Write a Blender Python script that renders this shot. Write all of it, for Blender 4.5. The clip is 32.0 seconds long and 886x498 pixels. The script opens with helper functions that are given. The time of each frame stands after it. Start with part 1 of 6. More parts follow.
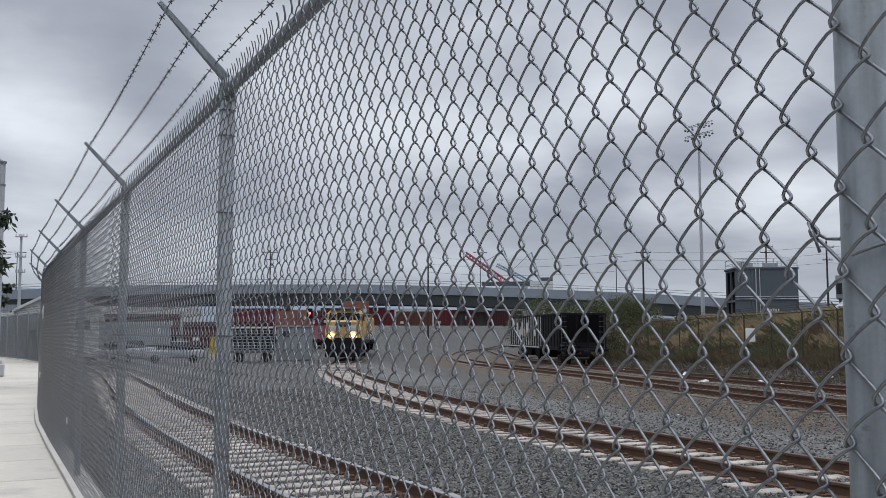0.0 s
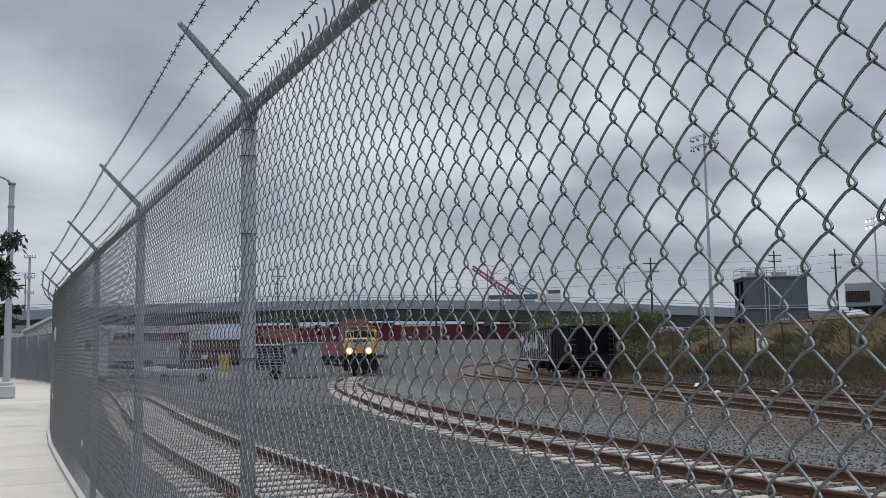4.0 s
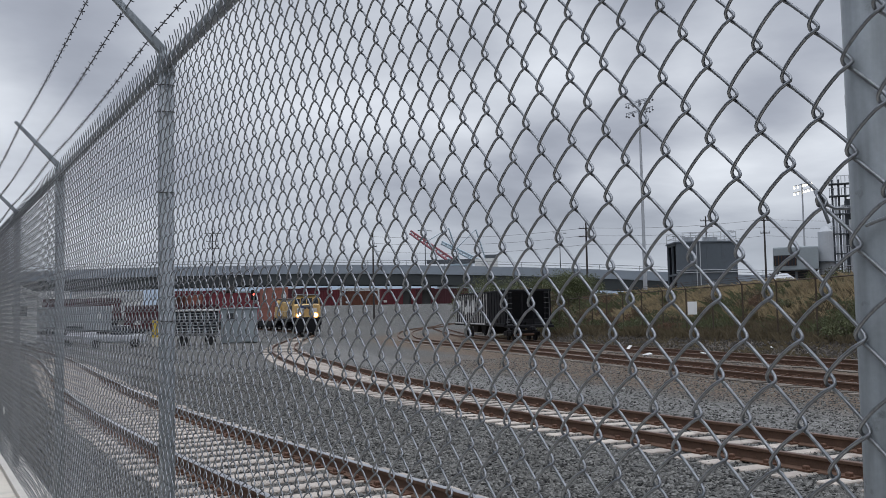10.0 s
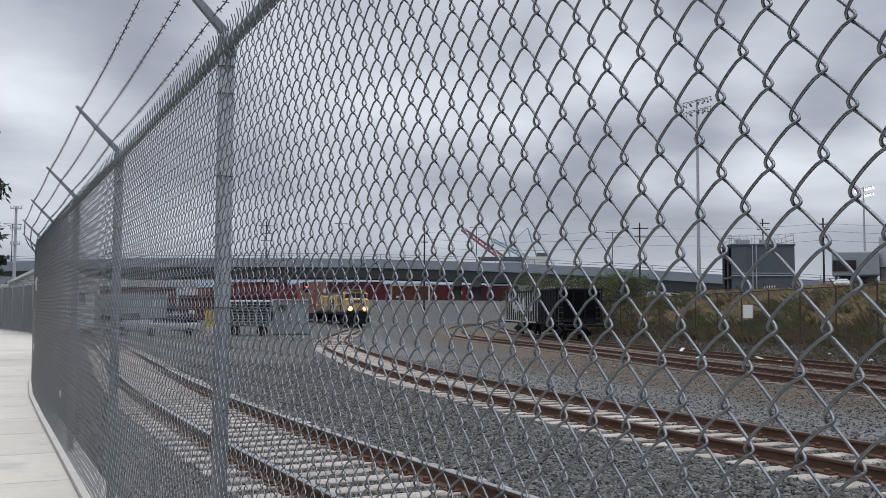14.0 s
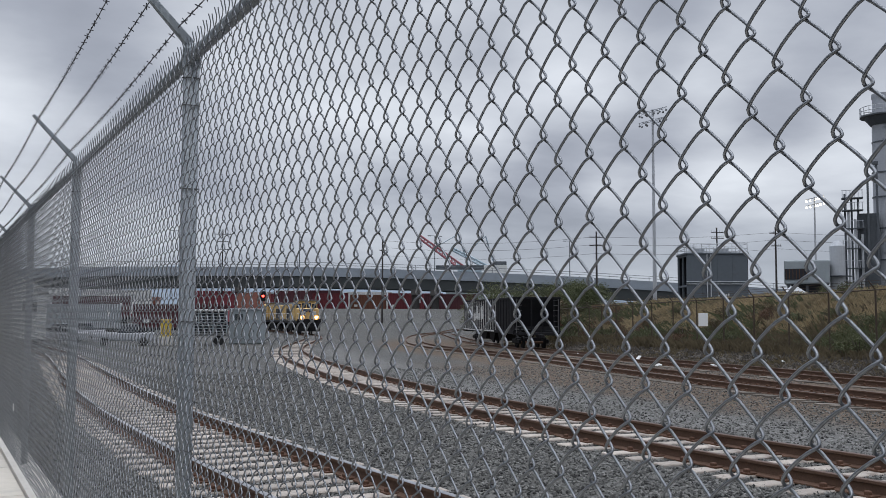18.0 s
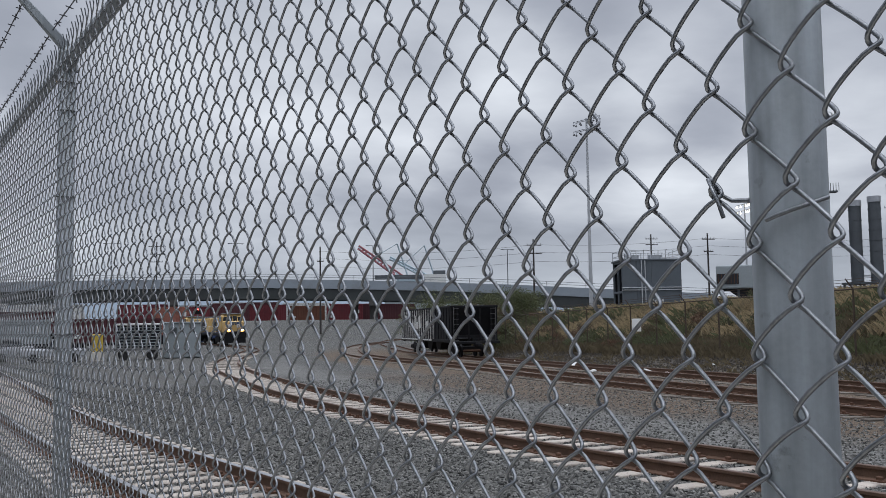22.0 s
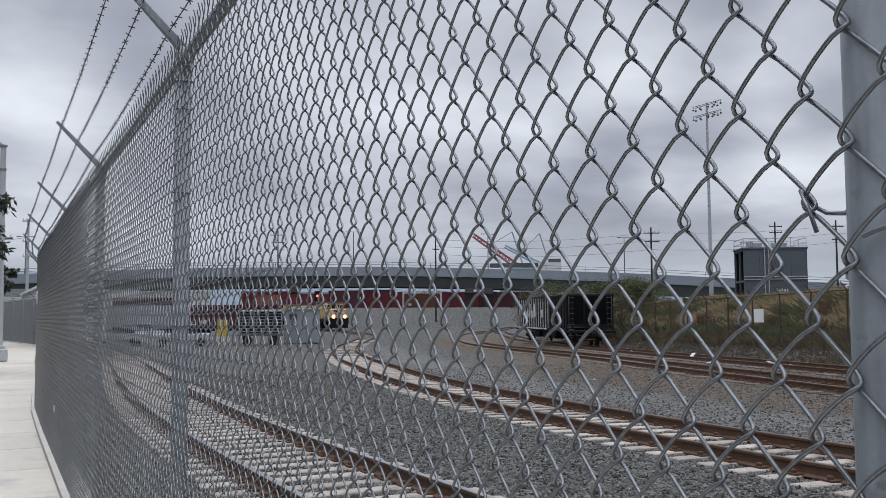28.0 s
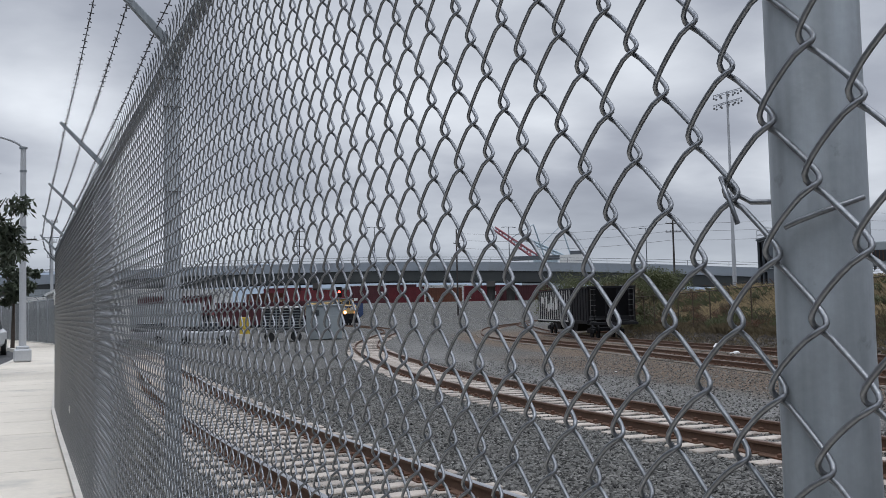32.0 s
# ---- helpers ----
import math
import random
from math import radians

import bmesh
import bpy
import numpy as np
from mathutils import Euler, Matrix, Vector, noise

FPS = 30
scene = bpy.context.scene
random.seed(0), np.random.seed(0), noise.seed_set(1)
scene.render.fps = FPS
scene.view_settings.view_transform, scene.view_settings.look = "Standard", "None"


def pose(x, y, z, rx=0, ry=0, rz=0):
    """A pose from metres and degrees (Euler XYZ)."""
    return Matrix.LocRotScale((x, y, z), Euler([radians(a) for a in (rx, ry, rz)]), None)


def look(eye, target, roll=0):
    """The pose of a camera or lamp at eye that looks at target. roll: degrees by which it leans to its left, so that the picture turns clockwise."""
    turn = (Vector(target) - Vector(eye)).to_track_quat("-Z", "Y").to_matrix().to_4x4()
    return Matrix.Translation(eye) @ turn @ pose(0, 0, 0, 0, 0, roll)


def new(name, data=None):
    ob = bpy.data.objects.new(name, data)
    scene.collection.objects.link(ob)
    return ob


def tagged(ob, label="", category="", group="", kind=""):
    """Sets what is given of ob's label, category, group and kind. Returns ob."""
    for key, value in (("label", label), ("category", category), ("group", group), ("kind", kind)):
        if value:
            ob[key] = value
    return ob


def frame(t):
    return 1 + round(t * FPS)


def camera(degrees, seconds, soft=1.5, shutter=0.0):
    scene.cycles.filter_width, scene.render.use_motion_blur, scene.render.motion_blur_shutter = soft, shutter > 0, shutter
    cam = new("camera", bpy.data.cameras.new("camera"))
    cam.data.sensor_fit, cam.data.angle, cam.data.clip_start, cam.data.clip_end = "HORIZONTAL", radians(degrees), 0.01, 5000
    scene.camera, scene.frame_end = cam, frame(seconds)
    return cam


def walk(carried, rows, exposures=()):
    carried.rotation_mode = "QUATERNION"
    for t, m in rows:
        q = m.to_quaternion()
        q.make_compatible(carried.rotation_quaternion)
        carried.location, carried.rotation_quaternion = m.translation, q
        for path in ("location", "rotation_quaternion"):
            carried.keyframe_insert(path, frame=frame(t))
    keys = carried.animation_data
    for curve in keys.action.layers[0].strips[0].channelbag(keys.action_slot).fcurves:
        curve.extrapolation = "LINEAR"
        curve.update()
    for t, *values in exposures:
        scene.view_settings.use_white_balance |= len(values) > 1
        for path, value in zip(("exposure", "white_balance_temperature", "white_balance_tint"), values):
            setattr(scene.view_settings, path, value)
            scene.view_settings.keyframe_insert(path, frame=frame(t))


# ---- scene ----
# The camera is hand-held by the chain-link fence of a railway yard. x runs across the fence
# (yard positive), y along it, z up from the pavement beside it.
cam = camera(49.5, 32.0, soft=0.5)
PATH = [
    (0, (-0.7656, -0.7223, 1.3483), (0.0904, 1.0771, 1.5210), -0.11),
    (0.5, (-0.7545, -0.7293, 1.3580), (0.0936, 1.0730, 1.5380), -0.51),
    (1, (-0.7498, -0.7279, 1.3577), (0.0955, 1.0755, 1.5407), -0.82),
    (1.5, (-0.7523, -0.7301, 1.3582), (0.0834, 1.0773, 1.5443), -1.08),
    (2, (-0.7482, -0.7186, 1.3599), (0.0623, 1.1004, 1.5452), -1.32),
    (2.5, (-0.7464, -0.7189, 1.3612), (0.0255, 1.1166, 1.5489), -1.47),
    (4.5, (-0.8233, -0.6377, 1.3745), (0.0594, 1.1450, 1.5817), -0.80),
    (5, (-0.8124, -0.6479, 1.3800), (0.1026, 1.1184, 1.5873), -0.72),
    (5.5, (-0.7878, -0.6457, 1.3733), (0.1324, 1.1189, 1.5720), -0.67),
    (6, (-0.7576, -0.6434, 1.3687), (0.1525, 1.1282, 1.5502), -0.71),
    (6.5, (-0.7719, -0.6343, 1.3617), (0.1328, 1.1426, 1.5165), -0.73),
    (7, (-0.7600, -0.6226, 1.3630), (0.1465, 1.1555, 1.4925), -0.82),
    (7.5, (-0.7588, -0.6313, 1.3454), (0.1526, 1.1458, 1.4510), -0.87),
    (8, (-0.7938, -0.6421, 1.3415), (0.0980, 1.1460, 1.4288), -0.83),
    (8.5, (-0.8387, -0.6245, 1.3420), (0.0848, 1.1459, 1.4566), -0.65),
    (9, (-0.8298, -0.6207, 1.3462), (0.1074, 1.1400, 1.4927), -0.99),
    (9.5, (-0.7725, -0.6220, 1.3541), (0.1651, 1.1382, 1.5043), -1.15),
    (10, (-0.7434, -0.6156, 1.3559), (0.2162, 1.1346, 1.4825), -1.23),
    (10.5, (-0.7980, -0.5712, 1.3387), (0.2018, 1.1572, 1.4524), -1.31),
    (11, (-0.8629, -0.5580, 1.3258), (0.1831, 1.1433, 1.4328), -1.32),
    (11.5, (-0.9019, -0.5593, 1.2990), (0.1872, 1.1150, 1.4025), -0.76),
    (12, (-0.9172, -0.5412, 1.3054), (0.1616, 1.1399, 1.4058), 0.20),
    (12.5, (-0.8783, -0.5011, 1.3124), (0.1516, 1.2106, 1.4100), 0.90),
    (13, (-0.7831, -0.4893, 1.3194), (0.1841, 1.2570, 1.4421), 1.11),
    (13.5, (-0.7188, -0.5026, 1.3330), (0.1949, 1.2718, 1.4620), 0.73),
    (14, (-0.7232, -0.4893, 1.3416), (0.1418, 1.3099, 1.4621), 0.25),
    (14.5, (-0.7317, -0.5013, 1.3416), (0.1160, 1.3073, 1.4436), 0.11),
    (16.5, (-0.7394, -0.4882, 1.3471), (0.1337, 1.3101, 1.4084), 0.33),
    (17, (-0.7574, -0.4567, 1.3588), (0.1382, 1.3293, 1.4489), 0.23),
    (17.5, (-0.7623, -0.4685, 1.3581), (0.1612, 1.3015, 1.4777), 0.16),
    (18, (-0.7530, -0.4762, 1.3590), (0.1894, 1.2825, 1.4974), 0.10),
    (18.5, (-0.7397, -0.4756, 1.3584), (0.2115, 1.2778, 1.5025), -0.03),
    (19, (-0.7351, -0.4829, 1.3599), (0.2197, 1.2686, 1.5032), -0.17),
    (19.5, (-0.7403, -0.4861, 1.3611), (0.2108, 1.2673, 1.5066), -0.18),
    (20, (-0.7406, -0.4878, 1.3587), (0.2080, 1.2665, 1.5083), -0.23),
    (20.5, (-0.7363, -0.4902, 1.3608), (0.2233, 1.2576, 1.5178), -0.35),
    (21, (-0.6348, -0.5052, 1.3582), (0.3521, 1.2266, 1.5217), -0.57),
    (21.5, (-0.5851, -0.5142, 1.3579), (0.4555, 1.1862, 1.5187), -0.77),
    (22, (-0.5724, -0.5184, 1.3502), (0.4790, 1.1756, 1.5074), -0.89),
    (22.5, (-0.5975, -0.5102, 1.3514), (0.4602, 1.1811, 1.4965), -0.84),
    (23, (-0.5955, -0.5131, 1.3428), (0.4171, 1.2052, 1.4907), -0.60),
    (23.5, (-0.6102, -0.5229, 1.3506), (0.3663, 1.2170, 1.4890), -0.25),
    (24, (-0.6005, -0.5226, 1.3559), (0.3452, 1.2351, 1.4828), 0.01),
    (24.5, (-0.6073, -0.5047, 1.3539), (0.3266, 1.2607, 1.4598), 0.15),
    (25, (-0.5912, -0.4922, 1.3518), (0.3245, 1.2838, 1.4380), 0.18),
    (25.5, (-0.6007, -0.4987, 1.3517), (0.3069, 1.2814, 1.4362), 0.25),
    (27.5, (-0.6059, -0.5005, 1.3571), (0.2591, 1.2988, 1.4758), -0.21),
    (28, (-0.5350, -0.5179, 1.3718), (0.3067, 1.2913, 1.5070), -0.41),
    (28.5, (-0.4424, -0.5361, 1.3760), (0.3814, 1.2806, 1.5202), -0.61),
    (29, (-0.4384, -0.5190, 1.3791), (0.3658, 1.3067, 1.5200), -0.91),
    (29.5, (-0.4371, -0.5190, 1.3795), (0.3696, 1.3055, 1.5221), -0.94),
    (30, (-0.4267, -0.5213, 1.3839), (0.3794, 1.3042, 1.5172), -1.12),
    (30.5, (-0.4240, -0.5099, 1.3799), (0.3901, 1.3121, 1.5124), -1.10),
    (31, (-0.4192, -0.5034, 1.3808), (0.3878, 1.3227, 1.4997), -1.22),
    (31.5, (-0.4207, -0.4970, 1.3800), (0.3872, 1.3285, 1.5022), -1.12),
    (32, (-0.4222, -0.4943, 1.3786), (0.3789, 1.3340, 1.5020), -1.28),
]
walk(cam, [(t, look(eye, target, roll)) for t, eye, target, roll in PATH], exposures=((0, -0.03), (2, -0.07), (3.5, -0.09), (5, -0.12), (7, -0.10), (8.5, -0.03), (11, 0), (32, 0)))

# ------------------------------------------------------------------ light
SUN_ELEV, SUN_AZ = radians(82), radians(200)
world = bpy.data.worlds.new("overcast")
scene.world = world
world.use_nodes = True


def overcast_sky():
    nt = world.node_tree
    nt.nodes.clear()
    N, L = nt.nodes.new, nt.links.new
    out, bg = N("ShaderNodeOutputWorld"), N("ShaderNodeBackground")
    sky = N("ShaderNodeTexSky")
    sky.sky_type, sky.sun_disc, sky.sun_elevation, sky.sun_rotation = "NISHITA", False, SUN_ELEV, SUN_AZ
    co = N("ShaderNodeTexCoord")
    sep = N("ShaderNodeSeparateXYZ")
    L(co.outputs["Generated"], sep.inputs[0])
    # a cloud deck overhead: the direction meets a plane a little above the horizon
    zz = N("ShaderNodeMath"); zz.operation = "MAXIMUM"; zz.inputs[1].default_value = 0.0
    L(sep.outputs[2], zz.inputs[0])
    za = N("ShaderNodeMath"); za.operation = "ADD"; za.inputs[1].default_value = 0.16
    L(zz.outputs[0], za.inputs[0])
    u = N("ShaderNodeMath"); u.operation = "DIVIDE"; L(sep.outputs[0], u.inputs[0]); L(za.outputs[0], u.inputs[1])
    v = N("ShaderNodeMath"); v.operation = "DIVIDE"; L(sep.outputs[1], v.inputs[0]); L(za.outputs[0], v.inputs[1])
    uv = N("ShaderNodeCombineXYZ"); L(u.outputs[0], uv.inputs[0]); L(v.outputs[0], uv.inputs[1])
    uv.inputs[2].default_value = CLOUD_SEED
    big = N("ShaderNodeTexNoise"); big.inputs["Scale"].default_value = 0.55; big.inputs["Detail"].default_value = 5
    big.inputs["Roughness"].default_value = 0.5; big.inputs["Distortion"].default_value = 0.35
    L(uv.outputs[0], big.inputs["Vector"])
    small = N("ShaderNodeTexNoise"); small.inputs["Scale"].default_value = 1.7; small.inputs["Detail"].default_value = 7
    small.inputs["Roughness"].default_value = 0.55
    L(uv.outputs[0], small.inputs["Vector"])
    mix = N("ShaderNodeMix"); mix.data_type = "FLOAT"; mix.inputs[0].default_value = 0.3
    L(big.outputs["Fac"], mix.inputs[2]); L(small.outputs["Fac"], mix.inputs[3])
    # the larger masses of the cloud deck: thin bright places and heavy dark ones
    last = mix.outputs[0]
    for way, size, amount in CLOUD_MASSES:
        di = N("ShaderNodeVectorMath"); di.operation = "DISTANCE"; di.inputs[1].default_value = way
        L(co.outputs["Generated"], di.inputs[0])
        mr = N("ShaderNodeMapRange"); mr.interpolation_type = "SMOOTHERSTEP"
        mr.inputs[1].default_value, mr.inputs[2].default_value = 0.0, size
        mr.inputs[3].default_value, mr.inputs[4].default_value = amount, 0.0
        L(di.outputs["Value"], mr.inputs[0])
        ad = N("ShaderNodeMath"); ad.operation = "ADD"
        L(last, ad.inputs[0]); L(mr.outputs[0], ad.inputs[1])
        last = ad.outputs[0]
    ramp = N("ShaderNodeValToRGB")
    e = ramp.color_ramp.elements
    e[0].position, e[0].color = 0.30, (0.185, 0.205, 0.262, 1)
    e[1].position, e[1].color = 0.74, (0.82, 0.868, 0.94, 1)
    m = e.new(0.5); m.color = (0.395, 0.428, 0.503, 1)
    L(last, ramp.inputs["Fac"])
    # haze towards the horizon
    hz = N("ShaderNodeMapRange"); hz.inputs[1].default_value = 0.0; hz.inputs[2].default_value = 0.14
    hz.inputs[3].default_value = 0.8; hz.inputs[4].default_value = 0.0
    L(sep.outputs[2], hz.inputs[0])
    haze = N("ShaderNodeMix"); haze.data_type = "RGBA"; haze.inputs[7].default_value = (0.495, 0.545, 0.61, 1)
    L(hz.outputs[0], haze.inputs[0]); L(ramp.outputs[0], haze.inputs[6])
    blue = N("ShaderNodeMix"); blue.data_type = "RGBA"; blue.inputs[0].default_value = 0.0006
    L(haze.outputs[2], blue.inputs[6]); L(sky.outputs[0], blue.inputs[7])
    L(blue.outputs[2], bg.inputs["Color"])
    # an overcast sky is brightest overhead
    zen = N("ShaderNodeMapRange"); zen.interpolation_type = "SMOOTHSTEP"
    zen.inputs[1].default_value, zen.inputs[2].default_value = 0.46, 1.0
    zen.inputs[3].default_value, zen.inputs[4].default_value = 1.0, 4.7
    L(sep.outputs[2], zen.inputs[0]); L(zen.outputs[0], bg.inputs["Strength"])
    L(bg.outputs[0], out.inputs["Surface"])


CLOUD_SEED = 3.1
CLOUD_MASSES = [((0.344, 0.918, 0.197), 0.17, 0.12), ((0.60, 0.735, 0.33), 0.13, -0.10), ((0.129, 0.957, 0.258), 0.13, -0.06), ((0.025, 0.976, 0.218), 0.14, 0.15),
    ((0.555, 0.816, 0.161), 0.085, -0.12), ((0.645, 0.746, 0.167), 0.09, -0.13), ((0.722, 0.669, 0.175), 0.09, -0.09),
    ((0.574, 0.772, 0.268), 0.11, 0.13), ((0.59, 0.788, 0.18), 0.08, -0.07), ((0.689, 0.686, 0.234), 0.11, 0.07), ((0.71, 0.696, 0.107), 0.12, 0.06),
    ((0.671, 0.734, 0.105), 0.18, 0.10), ((0.45, 0.88, 0.11), 0.12, 0.05), ((0.10, 0.985, 0.12), 0.16, 0.10), ((0.36, 0.893, 0.275), 0.14, -0.05),
    ((0.755, 0.64, 0.135), 0.11, 0.10), ((0.80, 0.575, 0.17), 0.14, 0.14)]
overcast_sky()
sun = new("sun", bpy.data.lights.new("sun", "SUN"))
sun.data.energy, sun.data.angle, sun.data.color = 1.0, radians(40), (1.0, 0.995, 0.98)
sun.matrix_world = look((0, 0, 60), (60 * math.sin(SUN_AZ) * -1, -60 * math.cos(SUN_AZ), 60 - 60 * math.tan(SUN_ELEV)))


# ------------------------------------------------------------------ materials
def material(name, color, rough=0.7, metal=0.0, vary=0.12, scale=6.0, bump=0.0, bump_scale=40.0, spots=None, per_object=0.0, spec=0.4):
    """Base colour with broad and fine variation, optional stains of another colour, and fine relief."""
    m = bpy.data.materials.new(name)
    m.use_nodes = True
    nt = m.node_tree
    N, L = nt.nodes.new, nt.links.new
    b = nt.nodes["Principled BSDF"]
    b.inputs["Roughness"].default_value, b.inputs["Metallic"].default_value = rough, metal
    b.inputs["Specular IOR Level"].default_value = spec
    co = N("ShaderNodeTexCoord")
    n1, n2 = N("ShaderNodeTexNoise"), N("ShaderNodeTexNoise")
    n1.inputs["Scale"].default_value, n2.inputs["Scale"].default_value = scale, scale * 9
    n1.inputs["Detail"].default_value = n2.inputs["Detail"].default_value = 4
    L(co.outputs["Object"], n1.inputs["Vector"]); L(co.outputs["Object"], n2.inputs["Vector"])
    add = N("ShaderNodeMath"); add.operation = "ADD"
    L(n1.outputs["Fac"], add.inputs[0]); L(n2.outputs["Fac"], add.inputs[1])
    mr = N("ShaderNodeMapRange")
    mr.inputs[1].default_value, mr.inputs[2].default_value = 0.6, 1.4
    mr.inputs[3].default_value, mr.inputs[4].default_value = 1 - vary, 1 + vary
    L(add.outputs[0], mr.inputs[0])
    last = mr.outputs[0]
    if per_object:
        oi = N("ShaderNodeObjectInfo")
        pr = N("ShaderNodeMapRange"); pr.inputs[3].default_value, pr.inputs[4].default_value = 1 - per_object, 1 + per_object
        L(oi.outputs["Random"], pr.inputs[0])
        mu = N("ShaderNodeMath"); mu.operation = "MULTIPLY"
        L(last, mu.inputs[0]); L(pr.outputs[0], mu.inputs[1])
        last = mu.outputs[0]
    vm = N("ShaderNodeVectorMath"); vm.operation = "SCALE"
    vm.inputs[0].default_value = color
    L(last, vm.inputs["Scale"])
    col = vm.outputs[0]
    if spots:
        sc, amount, scol = spots
        n3 = N("ShaderNodeTexNoise"); n3.inputs["Scale"].default_value = sc; n3.inputs["Detail"].default_value = 6
        n3.inputs["Roughness"].default_value = 0.65
        L(co.outputs["Object"], n3.inputs["Vector"])
        sr = N("ShaderNodeMapRange"); sr.inputs[1].default_value, sr.inputs[2].default_value = 0.62 - amount * 0.3, 0.75 - amount * 0.2
        L(n3.outputs["Fac"], sr.inputs[0])
        mx = N("ShaderNodeMix"); mx.data_type = "RGBA"; mx.inputs[7].default_value = (*scol, 1)
        L(sr.outputs[0], mx.inputs[0]); L(col, mx.inputs[6])
        col = mx.outputs[2]
    L(col, b.inputs["Base Color"])
    if bump:
        n4 = N("ShaderNodeTexNoise"); n4.inputs["Scale"].default_value = bump_scale; n4.inputs["Detail"].default_value = 5
        L(co.outputs["Object"], n4.inputs["Vector"])
        bp = N("ShaderNodeBump"); bp.inputs["Strength"].default_value = bump; bp.inputs["Distance"].default_value = 0.02
        L(n4.outputs["Fac"], bp.inputs["Height"]); L(bp.outputs[0], b.inputs["Normal"])
    return m


def glow(name, color, strength):
    m = bpy.data.materials.new(name)
    m.use_nodes = True
    b = m.node_tree.nodes["Principled BSDF"]
    b.inputs["Base Color"].default_value = (*color, 1)
    b.inputs["Emission Color"].default_value, b.inputs["Emission Strength"].default_value = (*color, 1), strength
    return m


def gravel_material(name, dark, light, dirt, cell=32.0):
    """Broken stone: cells of different greys with relief, broad patches of fines and dirt."""
    m = bpy.data.materials.new(name)
    m.use_nodes = True
    nt = m.node_tree
    N, L = nt.nodes.new, nt.links.new
    b = nt.nodes["Principled BSDF"]
    b.inputs["Roughness"].default_value = 0.9
    b.inputs["Specular IOR Level"].default_value = 0.25
    co = N("ShaderNodeTexCoord")
    vo = N("ShaderNodeTexVoronoi"); vo.inputs["Scale"].default_value = cell
    L(co.outputs["Object"], vo.inputs["Vector"])
    bw = N("ShaderNodeSeparateColor"); L(vo.outputs["Color"], bw.inputs[0])
    ramp = N("ShaderNodeValToRGB")
    e = ramp.color_ramp.elements
    e[0].color, e[1].color = (*dark, 1), (*light, 1)
    e.new(0.6).color = tuple((a * 0.6 + c * 0.4) for a, c in zip(dark, light)) + (1,)
    L(bw.outputs[0], ramp.inputs["Fac"])
    big = N("ShaderNodeTexNoise"); big.inputs["Scale"].default_value = 0.28; big.inputs["Detail"].default_value = 7
    big.inputs["Roughness"].default_value = 0.6
    L(co.outputs["Object"], big.inputs["Vector"])
    mr = N("ShaderNodeMapRange"); mr.inputs[1].default_value, mr.inputs[2].default_value = 0.45, 0.68
    mr.inputs[4].default_value = 0.85
    L(big.outputs["Fac"], mr.inputs[0])
    fine = N("ShaderNodeTexNoise"); fine.inputs["Scale"].default_value = 45; fine.inputs["Detail"].default_value = 5
    L(co.outputs["Object"], fine.inputs["Vector"])
    fr = N("ShaderNodeMapRange"); fr.inputs[3].default_value, fr.inputs[4].default_value = 0.6, 1.4
    L(fine.outputs["Fac"], fr.inputs[0])
    dv = N("ShaderNodeVectorMath"); dv.operation = "SCALE"; dv.inputs[0].default_value = dirt
    L(fr.outputs[0], dv.inputs["Scale"])
    mx = N("ShaderNodeMix"); mx.data_type = "RGBA"
    L(mr.outputs[0], mx.inputs[0]); L(ramp.outputs[0], mx.inputs[6]); L(dv.outputs[0], mx.inputs[7])
    col = mx.outputs[2]
    mo = N("ShaderNodeTexNoise"); mo.inputs["Scale"].default_value = 5.0; mo.inputs["Detail"].default_value = 8
    mo.inputs["Roughness"].default_value = 0.7
    L(co.outputs["Object"], mo.inputs["Vector"])
    mor = N("ShaderNodeMapRange"); mor.inputs[1].default_value, mor.inputs[2].default_value = 0.3, 0.7
    mor.inputs[3].default_value, mor.inputs[4].default_value = 0.5, 1.5
    L(mo.outputs["Fac"], mor.inputs[0])
    for attr, tint in (("fines", (0.160, 0.156, 0.146)), ("brown", (0.115, 0.084, 0.059))):
        at = N("ShaderNodeAttribute"); at.attribute_name = attr
        ed = N("ShaderNodeMath"); ed.operation = "MULTIPLY"
        L(at.outputs["Fac"], ed.inputs[0]); L(fr.outputs[0], ed.inputs[1])
        tv = N("ShaderNodeVectorMath"); tv.operation = "SCALE"; tv.inputs[0].default_value = tint
        vr = N("ShaderNodeMapRange"); vr.inputs[3].default_value, vr.inputs[4].default_value = 0.55, 1.45
        L(bw.outputs[1], vr.inputs[0]); L(vr.outputs[0], tv.inputs["Scale"])
        m2 = N("ShaderNodeMix"); m2.data_type = "RGBA"; m2.clamp_factor = True
        L(ed.outputs[0], m2.inputs[0]); L(col, m2.inputs[6]); L(tv.outputs[0], m2.inputs[7])
        col = m2.outputs[2]
    mv = N("ShaderNodeVectorMath"); mv.operation = "SCALE"
    L(col, mv.inputs[0]); L(mor.outputs[0], mv.inputs["Scale"])
    L(mv.outputs[0], b.inputs["Base Color"])
    bp = N("ShaderNodeBump"); bp.inputs["Strength"].default_value = 0.9; bp.inputs["Distance"].default_value = 0.03
    L(vo.outputs["Distance"], bp.inputs["Height"])
    bp.invert = True
    L(bp.outputs[0], b.inputs["Normal"])
    return m


